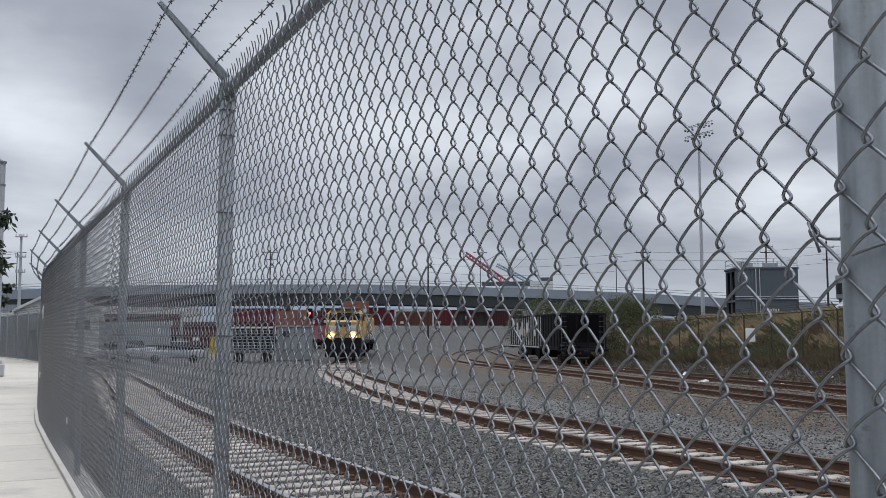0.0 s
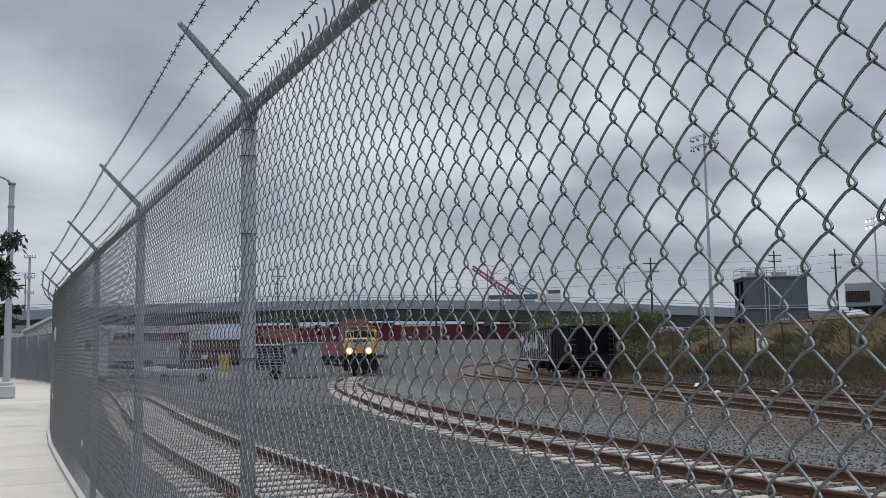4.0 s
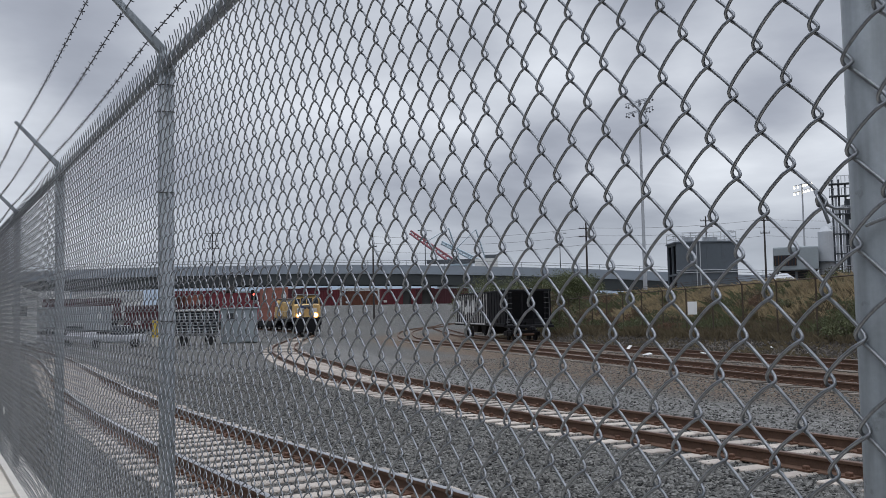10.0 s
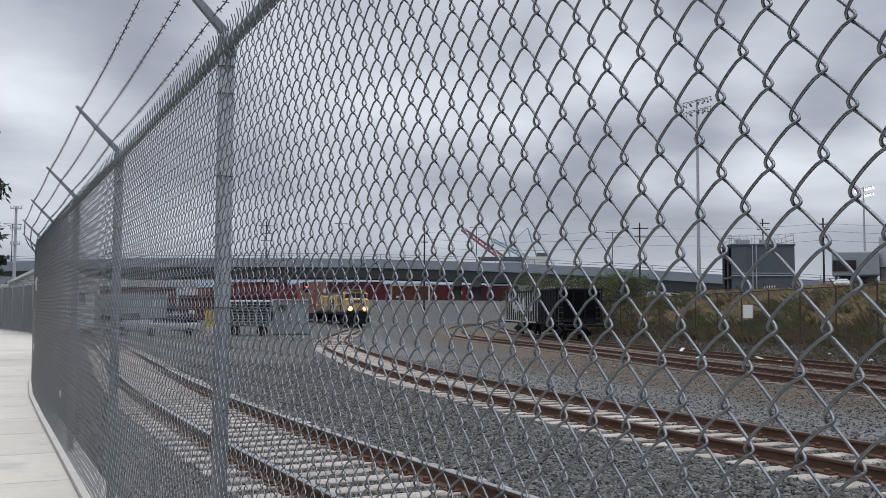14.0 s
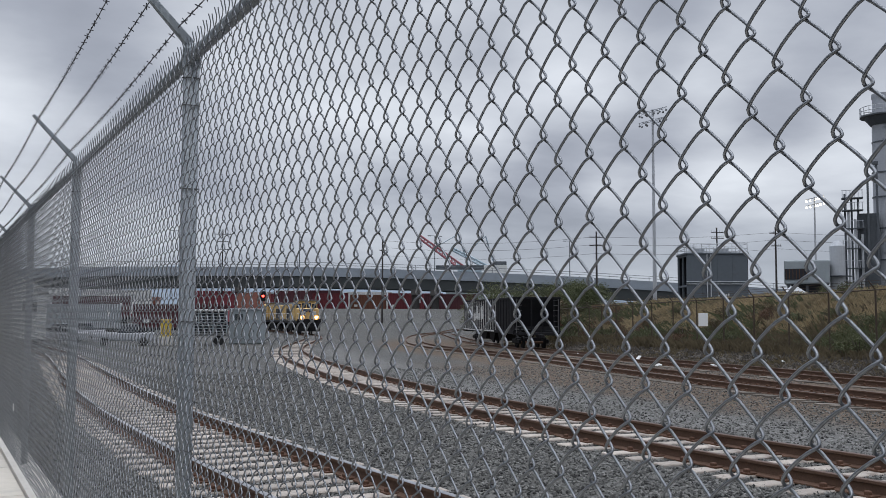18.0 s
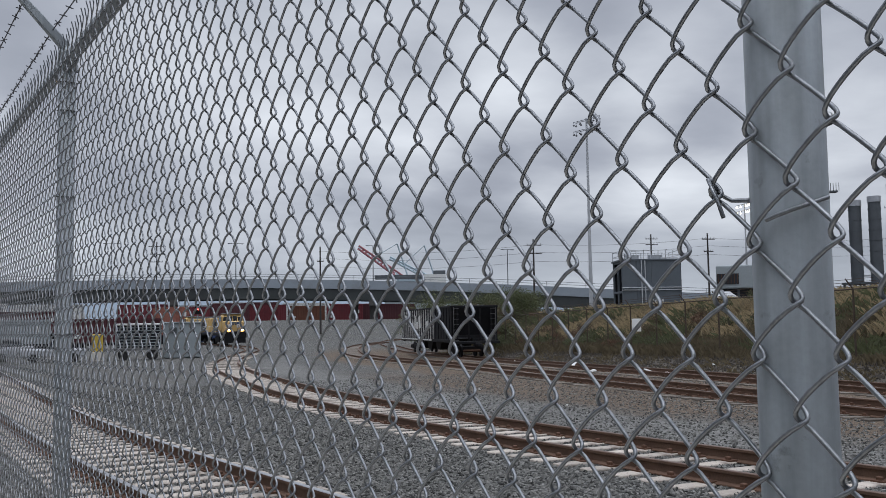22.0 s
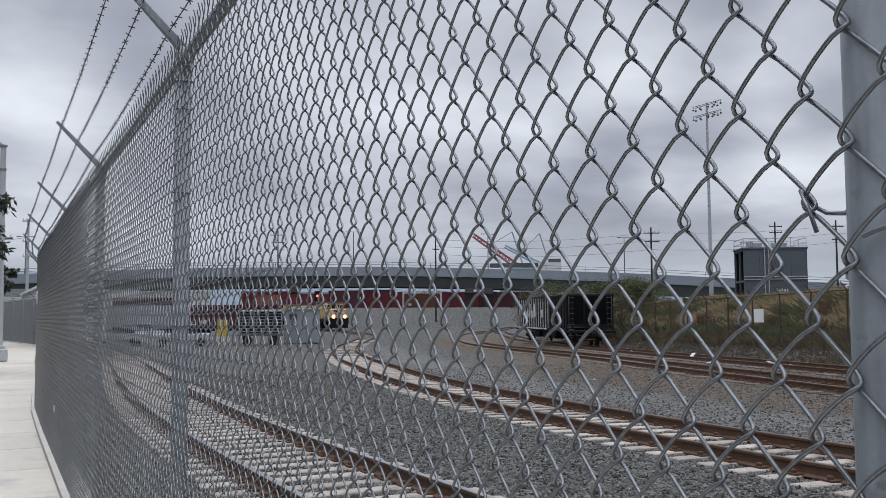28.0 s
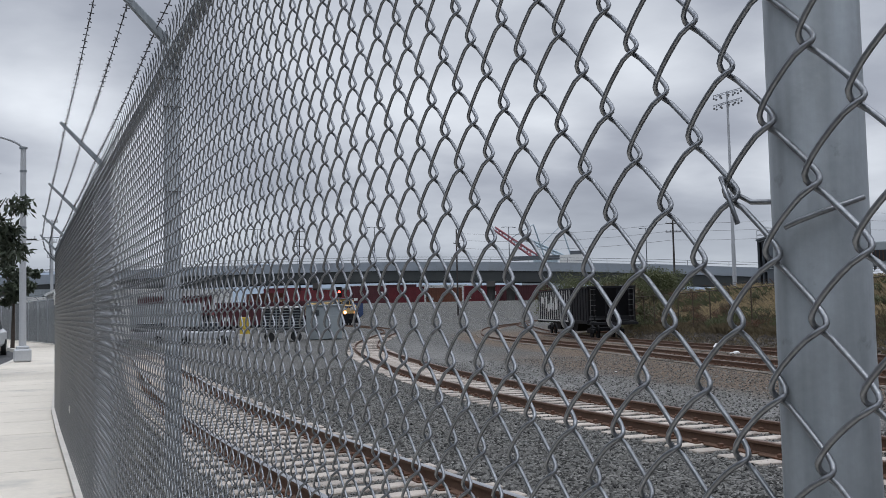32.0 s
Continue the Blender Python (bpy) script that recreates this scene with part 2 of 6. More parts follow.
def stone_material(name):
    m = material(name, (0.115, 0.112, 0.103), 0.92, 0, 0.3, 10)
    nt = m.node_tree
    N, L = nt.nodes.new, nt.links.new
    b = nt.nodes["Principled BSDF"]
    ge, mr, vm = N("ShaderNodeNewGeometry"), N("ShaderNodeMapRange"), N("ShaderNodeVectorMath")
    mr.inputs[3].default_value, mr.inputs[4].default_value = 0.15, 1.8
    vm.operation = "SCALE"
    L(ge.outputs["Random Per Island"], mr.inputs[0])
    L(b.inputs["Base Color"].links[0].from_socket, vm.inputs[0]); L(mr.outputs[0], vm.inputs["Scale"])
    L(vm.outputs[0], b.inputs["Base Color"])
    return m


def steel_material(name):
    """Galvanised pipe: faint upright streaks, spangle and small dark scuffs."""
    m = material(name, (0.27, 0.294, 0.308), 0.55, 0.3, 0.10, 20, 0.025, 160, spots=(30, 0.05, (0.13, 0.135, 0.14)), spec=0.45)
    nt = m.node_tree
    N, L = nt.nodes.new, nt.links.new
    b = nt.nodes["Principled BSDF"]
    co, mp, n = N("ShaderNodeTexCoord"), N("ShaderNodeMapping"), N("ShaderNodeTexNoise")
    mp.inputs["Scale"].default_value = (60, 60, 3.5)
    n.inputs["Detail"].default_value, n.inputs["Scale"].default_value = 5, 1.0
    L(co.outputs["Object"], mp.inputs[0]); L(mp.outputs[0], n.inputs["Vector"])
    mr = N("ShaderNodeMapRange"); mr.inputs[1].default_value, mr.inputs[2].default_value = 0.3, 0.72
    mr.inputs[3].default_value, mr.inputs[4].default_value = 0.72, 1.15
    L(n.outputs["Fac"], mr.inputs[0])
    vm = N("ShaderNodeVectorMath"); vm.operation = "SCALE"
    old = b.inputs["Base Color"].links[0].from_socket
    L(old, vm.inputs[0]); L(mr.outputs[0], vm.inputs["Scale"]); L(vm.outputs[0], b.inputs["Base Color"])
    return m


M = dict(
    galv=steel_material("galvanised_steel"),
    wire=material("galvanised_wire", (0.206, 0.214, 0.224), 0.36, 0.75, 0.3, 30, spec=0.45),
    barb=material("weathered_barbed_wire", (0.07, 0.07, 0.075), 0.7, 0.1, 0.2, 30),
    concrete=material("pavement_concrete", (0.54, 0.495, 0.42), 0.85, 0, 0.08, 1.3, 0.2, 90, spots=(0.8, 0.2, (0.38, 0.36, 0.32)), per_object=0.05),
    curb=material("curb_concrete", (0.50, 0.47, 0.42), 0.88, 0, 0.1, 2, 0.2, 70),
    asphalt=material("asphalt", (0.055, 0.055, 0.057), 0.9, 0, 0.2, 3, 0.4, 160),
    ballast=gravel_material("ballast_and_dirt", (0.015, 0.0153, 0.0147), (0.226, 0.222, 0.208), (0.096, 0.091, 0.081)),
    bank=material("bare_brown_earth", (0.056, 0.047, 0.038), 0.95, 0, 0.5, 0.7, 0.8, 7, spots=(0.6, 0.4, (0.10, 0.085, 0.06))),
    stone=stone_material("loose_ballast_stone"),
    clod=material("clod_earth", (0.045, 0.038, 0.031), 0.95, 0, 0.4, 3),
    sleeper=material("bleached_sleeper", (0.37, 0.325, 0.28), 0.88, 0, 0.2, 5, 0.3, 60, spots=(3, 0.3, (0.20, 0.165, 0.14)), per_object=0.22),
    sleeper_old=material("dirty_sleeper", (0.135, 0.115, 0.095), 0.9, 0, 0.25, 5, 0.3, 60, per_object=0.35),
    rail=material("rusty_rail_side", (0.125, 0.072, 0.047), 0.8, 0.2, 0.25, 5, 0.1, 80),
    railtop=material("polished_rail_head", (0.42, 0.42, 0.43), 0.32, 0.9, 0.1, 5),
    railold=material("dull_rail_head", (0.13, 0.085, 0.065), 0.6, 0.4, 0.2, 5),
    rust=material("rusty_fastening", (0.10, 0.05, 0.03), 0.85, 0.1, 0.2, 20),
    bridge=material("bridge_concrete", (0.25, 0.28, 0.31), 0.9, 0, 0.08, 0.4, spots=(0.2, 0.2, (0.2, 0.21, 0.22))),
    pier=material("dark_pier_concrete", (0.075, 0.072, 0.068), 0.9, 0, 0.2, 0.5),
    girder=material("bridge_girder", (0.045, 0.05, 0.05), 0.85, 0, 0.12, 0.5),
    red_box=material("red_container_paint", (0.12, 0.02, 0.026), 0.65, 0, 0.25, 0.6, spots=(0.9, 0.2, (0.07, 0.025, 0.026)), per_object=0.4),
    maroon_box=material("maroon_container_paint", (0.062, 0.016, 0.02), 0.7, 0, 0.25, 0.6),
    rust_box=material("rust_brown_container_paint", (0.13, 0.05, 0.03), 0.7, 0, 0.25, 0.6),
    blue_box=material("blue_container_paint", (0.035, 0.06, 0.14), 0.65, 0, 0.2, 0.6),
    white_paint=material("dirty_white_paint", (0.62, 0.62, 0.60), 0.6, 0, 0.1, 2),
    old_white=material("worn_white_paint", (0.55, 0.55, 0.53), 0.7, 0, 0.3, 2, spots=(1.5, 0.35, (0.05, 0.05, 0.05))),
    shelter=material("grey_shelter_paint", (0.27, 0.30, 0.31), 0.7, 0, 0.08, 0.7),
    dark=material("dark_opening", (0.018, 0.02, 0.025), 0.7, 0, 0.2, 2),
    black=material("black_steel", (0.009, 0.009, 0.0105), 0.75, 0.0, 0.3, 2, spots=(1.2, 0.2, (0.022, 0.018, 0.016)), spec=0.2),
    wagon_brown=material("red_brown_wagon_paint", (0.27, 0.10, 0.07), 0.7, 0, 0.2, 0.8, spots=(0.8, 0.3, (0.14, 0.07, 0.055))),
    wagon_pink=material("faded_red_wagon_paint", (0.33, 0.11, 0.12), 0.7, 0, 0.2, 0.8, spots=(0.8, 0.3, (0.2, 0.08, 0.08))),
    yellow=material("locomotive_yellow", (0.53, 0.35, 0.135), 0.55, 0, 0.15, 1.2, spots=(0.9, 0.3, (0.22, 0.14, 0.06))),
    panel_yellow=material("yellow_panel", (0.48, 0.34, 0.05), 0.6, 0, 0.1, 2),
    loco_grey=material("locomotive_roof_grey", (0.12, 0.12, 0.12), 0.7, 0, 0.15, 1),
    glass=material("dark_window_glass", (0.012, 0.016, 0.022), 0.12, 0, 0.1, 2, spec=0.6),
    tank=material("tank_paint", (0.095, 0.11, 0.124), 0.75, 0, 0.08, 0.3, spots=(0.35, 0.15, (0.08, 0.085, 0.09))),
    stack=material("stack_metal", (0.37, 0.385, 0.41), 0.6, 0.2, 0.1, 0.5, spots=(0.6, 0.15, (0.16, 0.17, 0.18))),
    plant_dark=material("plant_steel", (0.09, 0.10, 0.11), 0.7, 0.2, 0.2, 1),
    plant_light=material("plant_cladding", (0.40, 0.415, 0.43), 0.65, 0, 0.08, 0.4),
    pole=material("weathered_pole", (0.045, 0.04, 0.038), 0.9, 0, 0.2, 2),
    pale_pole=material("pale_concrete_pole", (0.46, 0.47, 0.48), 0.8, 0, 0.08, 2),
    fence_rust=material("rusty_fence_steel", (0.075, 0.055, 0.04), 0.85, 0.1, 0.2, 4),
    # crane colours carry the fading of distance haze
    hazed_crane_red=material("hazed_crane_red", (0.30, 0.115, 0.13), 0.7, 0, 0.1, 0.1),
    hazed_crane_pale=material("hazed_crane_pale", (0.34, 0.42, 0.47), 0.7, 0, 0.1, 0.1),
    # the blue-grey veil of distance is put into the hill colour
    hill=material("distant_hills", (0.19, 0.23, 0.27), 1.0, 0, 0.1, 0.01),
    leaf=material("dark_green_leaf", (0.04, 0.052, 0.03), 0.6, 0, 0.4, 3),
    bush=material("bush_leaf", (0.085, 0.095, 0.04), 0.7, 0, 0.4, 2),
    dry=material("dry_grass", (0.33, 0.255, 0.145), 0.9, 0, 0.4, 0.6, spots=(0.3, 0.4, (0.12, 0.10, 0.06))),
    russet=material("russet_leaf", (0.13, 0.075, 0.045), 0.8, 0, 0.4, 2),
    weed=material("dull_weeds", (0.105, 0.082, 0.046), 0.9, 0, 0.4, 0.8),
    bark=material("bark", (0.07, 0.055, 0.045), 0.9, 0, 0.3, 6),
    car_white=material("car_white", (0.7, 0.71, 0.72), 0.25, 0, 0.03, 1),
    yard_white=material("dusty_white_paint", (0.36, 0.37, 0.39), 0.5, 0, 0.1, 1),
    tyre=material("tyre_rubber", (0.02, 0.02, 0.02), 0.9, 0, 0.1, 5),
    chrome=material("lamp_reflector", (0.6, 0.6, 0.6), 0.25, 0.9, 0.05, 5),
    litter=material("white_plastic", (0.6, 0.6, 0.58), 0.6, 0, 0.05, 3),
    sign=material("white_sign", (0.82, 0.82, 0.80), 0.5, 0, 0.03, 3),
    tan=material("tan_cover", (0.46, 0.38, 0.26), 0.85, 0, 0.08, 3),
    headlight=glow("headlight_glow", (1.0, 0.74, 0.38), 40.0),
    reflector=glow("warm_halo_glow", (1.0, 0.42, 0.12), 0.8),
    screen=material("grey_privacy_screen", (0.105, 0.12, 0.125), 0.8, 0, 0.12, 0.8, spots=(0.6, 0.2, (0.085, 0.095, 0.10))),
    redlight=glow("red_signal_glow", (1.0, 0.07, 0.05), 6.0),
    floodlight=glow("floodlight_glow", (1.0, 0.9, 0.7), 3.0),
)


# ------------------------------------------------------------------ mesh tools
def part(name, bm, mat, parent=None, label="", smooth=False):
    me = bpy.data.meshes.new(name)
    bm.to_mesh(me)
    bm.free()
    return as_part(name, me, mat, parent, label, smooth)


def as_part(name, me, mat, parent=None, label="", smooth=False):
    if mat is not None and not me.materials:
        for one in (mat if isinstance(mat, (list, tuple)) else [mat]):
            me.materials.append(one)
    if smooth:
        me.polygons.foreach_set("use_smooth", [True] * len(me.polygons))
    ob = new(name, me)
    if parent is not None:
        ob.parent = parent
    if label:
        tagged(ob, label)
    return ob


def thing(name, m, label, category, group="", kind=""):
    ob = new(name)
    ob.empty_display_size = 0.2
    ob.matrix_world = m
    return tagged(ob, label, category, group, kind)


def box(bm, size, at=(0, 0, 0), turn=(0, 0, 0), bevel=0.0, index=0):
    """A box of that size centred on at, with its edges rounded off."""
    r = bmesh.ops.create_cube(bm, size=1.0, matrix=pose(*at, *turn) @ Matrix.Diagonal((*size, 1)))
    if bevel:
        edges = list({e for v in r["verts"] for e in v.link_edges})
        bmesh.ops.bevel(bm, geom=edges, offset=bevel, segments=1, affect="EDGES", profile=0.5)
    return r


def rod(bm, a, b, r, sides=8, r2=None, caps=True):
    a, b = Vector(a), Vector(b)
    d = b - a
    m = Matrix.Translation((a + b) / 2) @ d.to_track_quat("Z", "Y").to_matrix().to_4x4()
    return bmesh.ops.create_cone(bm, cap_ends=caps, segments=sides, radius1=r, radius2=r if r2 is None else r2, depth=d.length, matrix=m)


def sweep(points, radius, sides):
    """A tube along points: vertices and quads."""
    p = np.asarray(points, float)
    t = np.gradient(p, axis=0)
    t /= np.linalg.norm(t, axis=1, keepdims=True) + 1e-12
    ref = np.where(np.abs(t[:, 2:3]) > 0.95, np.array([[1.0, 0, 0]]), np.array([[0, 0, 1.0]]))
    u = np.cross(t, ref)
    u /= np.linalg.norm(u, axis=1, keepdims=True) + 1e-12
    w = np.cross(t, u)
    ang = np.arange(sides) * 2 * np.pi / sides
    v = p[:, None] + radius * (np.cos(ang)[None, :, None] * u[:, None] + np.sin(ang)[None, :, None] * w[:, None])
    n = len(p)
    i, k = np.meshgrid(np.arange(n - 1), np.arange(sides), indexing="ij")
    k2 = (k + 1) % sides
    f = np.stack([i * sides + k, i * sides + k2, (i + 1) * sides + k2, (i + 1) * sides + k], -1).reshape(-1, 4)
    return v.reshape(-1, 3), f


def mesh_of(name, pieces):
    """One mesh from (vertices, faces of one length) pairs."""
    verts, faces, start = [], [], 0
    for v, f in pieces:
        verts.append(v)
        faces.append(np.asarray(f) + start)
        start += len(v)
    v = np.concatenate(verts)
    f = np.concatenate(faces)
    me = bpy.data.meshes.new(name)
    n = f.shape[1]
    me.vertices.add(len(v))
    me.vertices.foreach_set("co", v.ravel())
    me.loops.add(f.size)
    me.loops.foreach_set("vertex_index", f.ravel())
    me.polygons.add(len(f))
    me.polygons.foreach_set("loop_start", np.arange(0, f.size, n))
    me.polygons.foreach_set("use_smooth", [False] * len(f))
    me.update(calc_edges=True)
    me.validate()
    return me


def spline(points, step):
    """A smooth line (Catmull-Rom) through plan points, resampled at even steps; returns points and headings."""
    p = np.asarray(points, float)
    p = np.vstack([2 * p[0] - p[1], p, 2 * p[-1] - p[-2]])
    out = []
    for a, b, c, d in zip(p[:-3], p[1:-2], p[2:-1], p[3:]):
        for s in np.linspace(0, 1, 24, endpoint=False):
            out.append(0.5 * (2 * b + (c - a) * s + (2 * a - 5 * b + 4 * c - d) * s**2 + (3 * b - a - 3 * c + d) * s**3))
    out.append(p[-2])
    out = np.array(out)
    run = np.r_[0, np.cumsum(np.linalg.norm(np.diff(out, axis=0), axis=1))]
    at = np.arange(0, run[-1], step)
    q = np.stack([np.interp(at, run, out[:, k]) for k in (0, 1)], 1)
    t = np.gradient(q, axis=0)
    t /= np.linalg.norm(t, axis=1, keepdims=True)
    return q, t


# ------------------------------------------------------------------ plan
TRACK_A = [(3.25, -12), (3.09, -4), (3.03, 0), (2.97, 4), (2.9, 8), (2.88, 12), (2.94, 16), (3.09, 20), (3.45, 26), (4.25, 36), (5.25, 48), (6.15, 60), (6.85, 75), (7.3, 95), (7.6, 120)]
TRACK_B = [(8.9, -14), (8.55, -4), (8.5, 3), (8.7, 9.5), (9.2, 15), (10.0, 20.5), (11.2, 27), (12.9, 34), (16.0, 46), (20.4, 60), (26.0, 75), (32.9, 91), (39.0, 105), (44.0, 121), (47.5, 138), (50.0, 153), (50.8, 170), (49.3, 190), (45, 209), (37, 226), (26, 241), (12, 253), (-6, 263)]
SIDING = [(11.0, -16), (13.2, -3), (16.6, 10), (18.1, 15), (20.0, 21), (22.6, 29), (26.2, 40), (30.2, 52), (34.4, 63), (39.6, 76), (45.6, 90), (53, 106), (61.5, 124)]
TRACK_C = SIDING[:7] + [(29.6, 52), (32.9, 63), (37.8, 76), (44.2, 90), (52.0, 105), (60.8, 119), (70.5, 131), (81, 142)]


def offset_line(points, d):
    q, t = spline(points, 3.0)
    return [tuple(p + d * np.array([h[1], -h[0]])) for p, h in zip(q, t)]


TRACK_D = offset_line(SIDING, 4.2)
YARD_FENCE = offset_line(SIDING, 8.6)
FENCE_Y = np.array([r[1] for r in YARD_FENCE])
FENCE_X = np.array([r[0] for r in YARD_FENCE])
# the near fence: straight past the camera, then a bend away from the street and back
SPAN, POST_X, POST_Y = 3.0, 0.034, -0.041
LINE_X = 0.058  # the line of the posts beyond the nearest one
BEND = [0, 0, 0, 0, 0, 0.02, 0.13, 0.33, 0.60, 0.90, 1.21, 1.49, 1.71, 1.84, 1.84, 1.69, 1.42, 1.12, 0.72, 0.30, -0.16, -0.66, -1.2, -1.75, -2.3]
POSTS = [(BEND[max(k, 0)], POST_Y + SPAN * k) for k in range(-2, len(BEND))]


def near_fence_x(y):
    return float(np.interp(y, [p[1] for p in POSTS], [p[0] for p in POSTS]))


def smooth(a, b, v):
    s = np.clip((v - a) / (b - a), 0, 1)
    return s * s * (3 - 2 * s)


def ground_z(x, y):
    """The yard falls gently away along the tracks; behind its far fence a bank rises to the plant."""
    x, y = np.asarray(x, float), np.asarray(y, float)
    z = -0.425 - 0.011 * np.clip(y, -20, 80)
    fx = np.interp(y, FENCE_Y, FENCE_X)
    bank = smooth(0.6, 9.0, x - fx) * smooth(150, 90, y)
    z = z + 2.6 * bank + 0.5 * smooth(-2.9, -0.4, x - fx) * smooth(120, 85, y)
    bx = np.interp(y, [p[1] for p in TRACK_B], [p[0] for p in TRACK_B])
    z = z + 4.0 * np.maximum(smooth(142, 174, y) * smooth(2.5, 9, x - bx), 0.6 * smooth(172, 188, y) * smooth(5, 14, np.abs(x - bx)))
    nx = np.interp(y, [p[1] for p in POSTS], [p[0] for p in POSTS])
    street = smooth(0.25, 0.10, x - nx)
    return z * (1 - street) + (-0.16) * street


# ------------------------------------------------------------------ ground
def build_ground():
    xs = np.unique(np.r_[np.geomspace(8, 3000, 22) * -1, np.arange(-8, -1, 0.5), np.arange(-1, 4, 0.12), np.arange(4, 46, 0.6), np.arange(46, 130, 3), np.geomspace(131, 3000, 18)])
    ys = np.unique(np.r_[np.geomspace(20, 3000, 14) * -1, np.arange(-20, 80, 0.8), np.arange(80, 200, 4), np.geomspace(201, 3500, 18)])
    X, Y = np.meshgrid(xs, ys, indexing="ij")
    Z = ground_z(X, Y)
    v = np.stack([X, Y, Z], -1).reshape(-1, 3)
    i, k = np.meshgrid(np.arange(len(xs) - 1), np.arange(len(ys) - 1), indexing="ij")
    n = len(ys)
    f = np.stack([i * n + k, (i + 1) * n + k, (i + 1) * n + k + 1, i * n + k + 1], -1).reshape(-1, 4)
    me = mesh_of("ground", [(v, f)])
    me.materials.append(M["ballast"])
    me.materials.append(M["bank"])
    mid = v[f].mean(1)
    me.polygons.foreach_set("material_index", ((mid[:, 0] - np.interp(mid[:, 1], FENCE_Y, FENCE_X) > -2.6) & (mid[:, 1] < 120)).astype(int))
    bx = np.interp(v[:, 1], [p[1] for p in TRACK_B], [p[0] for p in TRACK_B])
    cx = np.interp(v[:, 1], [p[1] for p in TRACK_C], [p[0] for p in TRACK_C])
    rag = np.array([noise.noise(Vector((p[0] * 0.7, p[1] * 0.35, 0))) for p in v])
    off = v[:, 0] - bx + 0.9 * rag
    fines = smooth(1.2, 2.4, off) * smooth(5.6, 3.6, off) * (0.75 + 0.5 * rag) * smooth(90, 50, v[:, 1])
    near = smooth(3.8, 5.8, off) * smooth(46, 26, v[:, 1])
    brown = np.maximum(near, smooth(-4.5, -2.6, v[:, 0] - cx + 0.9 * rag) * smooth(112, 80, v[:, 1])) * smooth(7.5, 5.0, v[:, 0] - cx) * 0.95
    for name, value in (("fines", fines), ("brown", brown)):
        me.attributes.new(name, "FLOAT", "POINT").data.foreach_set("value", np.clip(value, 0, 1))
    ob = as_part("ground", me, None, smooth=True)
    tagged(ob, "grey ballast and bare dirt of a railway yard", "ground", kind="structure")


build_ground()


# ------------------------------------------------------------------ railway tracks
RAIL_PROFILE = [(-0.075, -0.17), (0.075, -0.17), (0.072, -0.155), (0.012, -0.135), (0.010, -0.045), (0.036, -0.035), (0.036, -0.006), (0.028, 0.0), (-0.028, 0.0), (-0.036, -0.006), (-0.036, -0.035), (-0.010, -0.045), (-0.012, -0.135), (-0.072, -0.155)]


def rail_mesh(name, line, heads, side):
    n = len(RAIL_PROFILE)
    pts = []
    for (x, y), (tx, ty) in zip(line, heads):
        rx, ry = ty, -tx
        cx, cy = x + rx * side, y + ry * side
        z = float(ground_z(x, y)) + 0.19
        pts += [(cx + rx * u, cy + ry * u, z + w) for u, w in RAIL_PROFILE]
    m = len(line)
    i, k = np.meshgrid(np.arange(m - 1), np.arange(n), indexing="ij")
    f = np.stack([i * n + k, (i + 1) * n + k, (i + 1) * n + (k + 1) % n, i * n + (k + 1) % n], -1).reshape(-1, 4)
    me = mesh_of(name, [(np.array(pts), f)])
    return me, np.tile(np.isin(np.arange(n), (6, 7, 8)), m - 1)


def sleeper_mesh():
    bm = bmesh.new()
    box(bm, (2.6, 0.23, 0.18), (0, 0, -0.09), bevel=0.012)
    me = bpy.data.meshes.new("sleeper")
    bm.to_mesh(me)
    bm.free()
    me.materials.append(M["sleeper"])
    return me


def worn_sleeper_mesh():
    me = SLEEPER.copy()
    me.materials.clear()
    me.materials.append(M["sleeper_old"])
    return me


def plate_mesh():
    bm = bmesh.new()
    for s in (-1, 1):
        box(bm, (0.34, 0.17, 0.02), (s * 0.755, 0, 0.008))
        for w in (-0.12, 0.12):
            box(bm, (0.06, 0.07, 0.06), (s * 0.755 + w, 0, 0.03), bevel=0.01)
    me = bpy.data.meshes.new("tie_plates")
    bm.to_mesh(me)
    bm.free()
    me.materials.append(M["rust"])
    return me


SLEEPER, PLATES = sleeper_mesh(), plate_mesh()
OLD_SLEEPER = worn_sleeper_mesh()


def build_track(points, label, head, first, last, limit=260, jitter=1, worn=False):
    rnd = random.Random(jitter)
    track = thing("railway_track", Matrix.Identity(4), label, "railway track", "yard tracks", "structure")
    line, heads = spline(points, 1.2)
    for side in (-0.755, 0.755):
        me, tops = rail_mesh("rail", line, heads, side)
        me.materials.append(M["rail"])
        me.materials.append(M[head])
        me.polygons.foreach_set("material_index", tops.astype(int))
        as_part("rail", me, None, track)
    sl, sh = spline(points, 0.56)
    made = 0
    for (x, y), (tx, ty) in zip(sl, sh):
        if not first <= y <= last or made >= limit:
            continue
        made += 1
        turn = math.degrees(math.atan2(ty, tx)) - 90
        m = pose(x + rnd.uniform(-0.04, 0.04), y, float(ground_z(x, y)) + 0.034 + rnd.uniform(-0.006, 0.006), 0, 0, turn + rnd.uniform(-1.2, 1.2))
        ob = new("sleeper", OLD_SLEEPER if worn or (y > 52 and rnd.random() < 0.6) else SLEEPER)
        ob.parent, ob.matrix_basis = track, m
        if y < 34:
            pl = new("tie_plates", PLATES)
            pl.parent, pl.matrix_basis = track, pose(x, y, float(ground_z(x, y)) + 0.036, 0, 0, turn)
    return track


build_track(TRACK_A, "railway track on bleached sleepers with bright worn rails", "railtop", -9, 62, jitter=2)
build_track(TRACK_B, "curving railway track with rusty rails on bleached sleepers", "railold", -9, 95, jitter=3)
build_track(TRACK_C, "rusty railway track half sunk in dark ballast", "railold", 2, 118, jitter=4, worn=True)
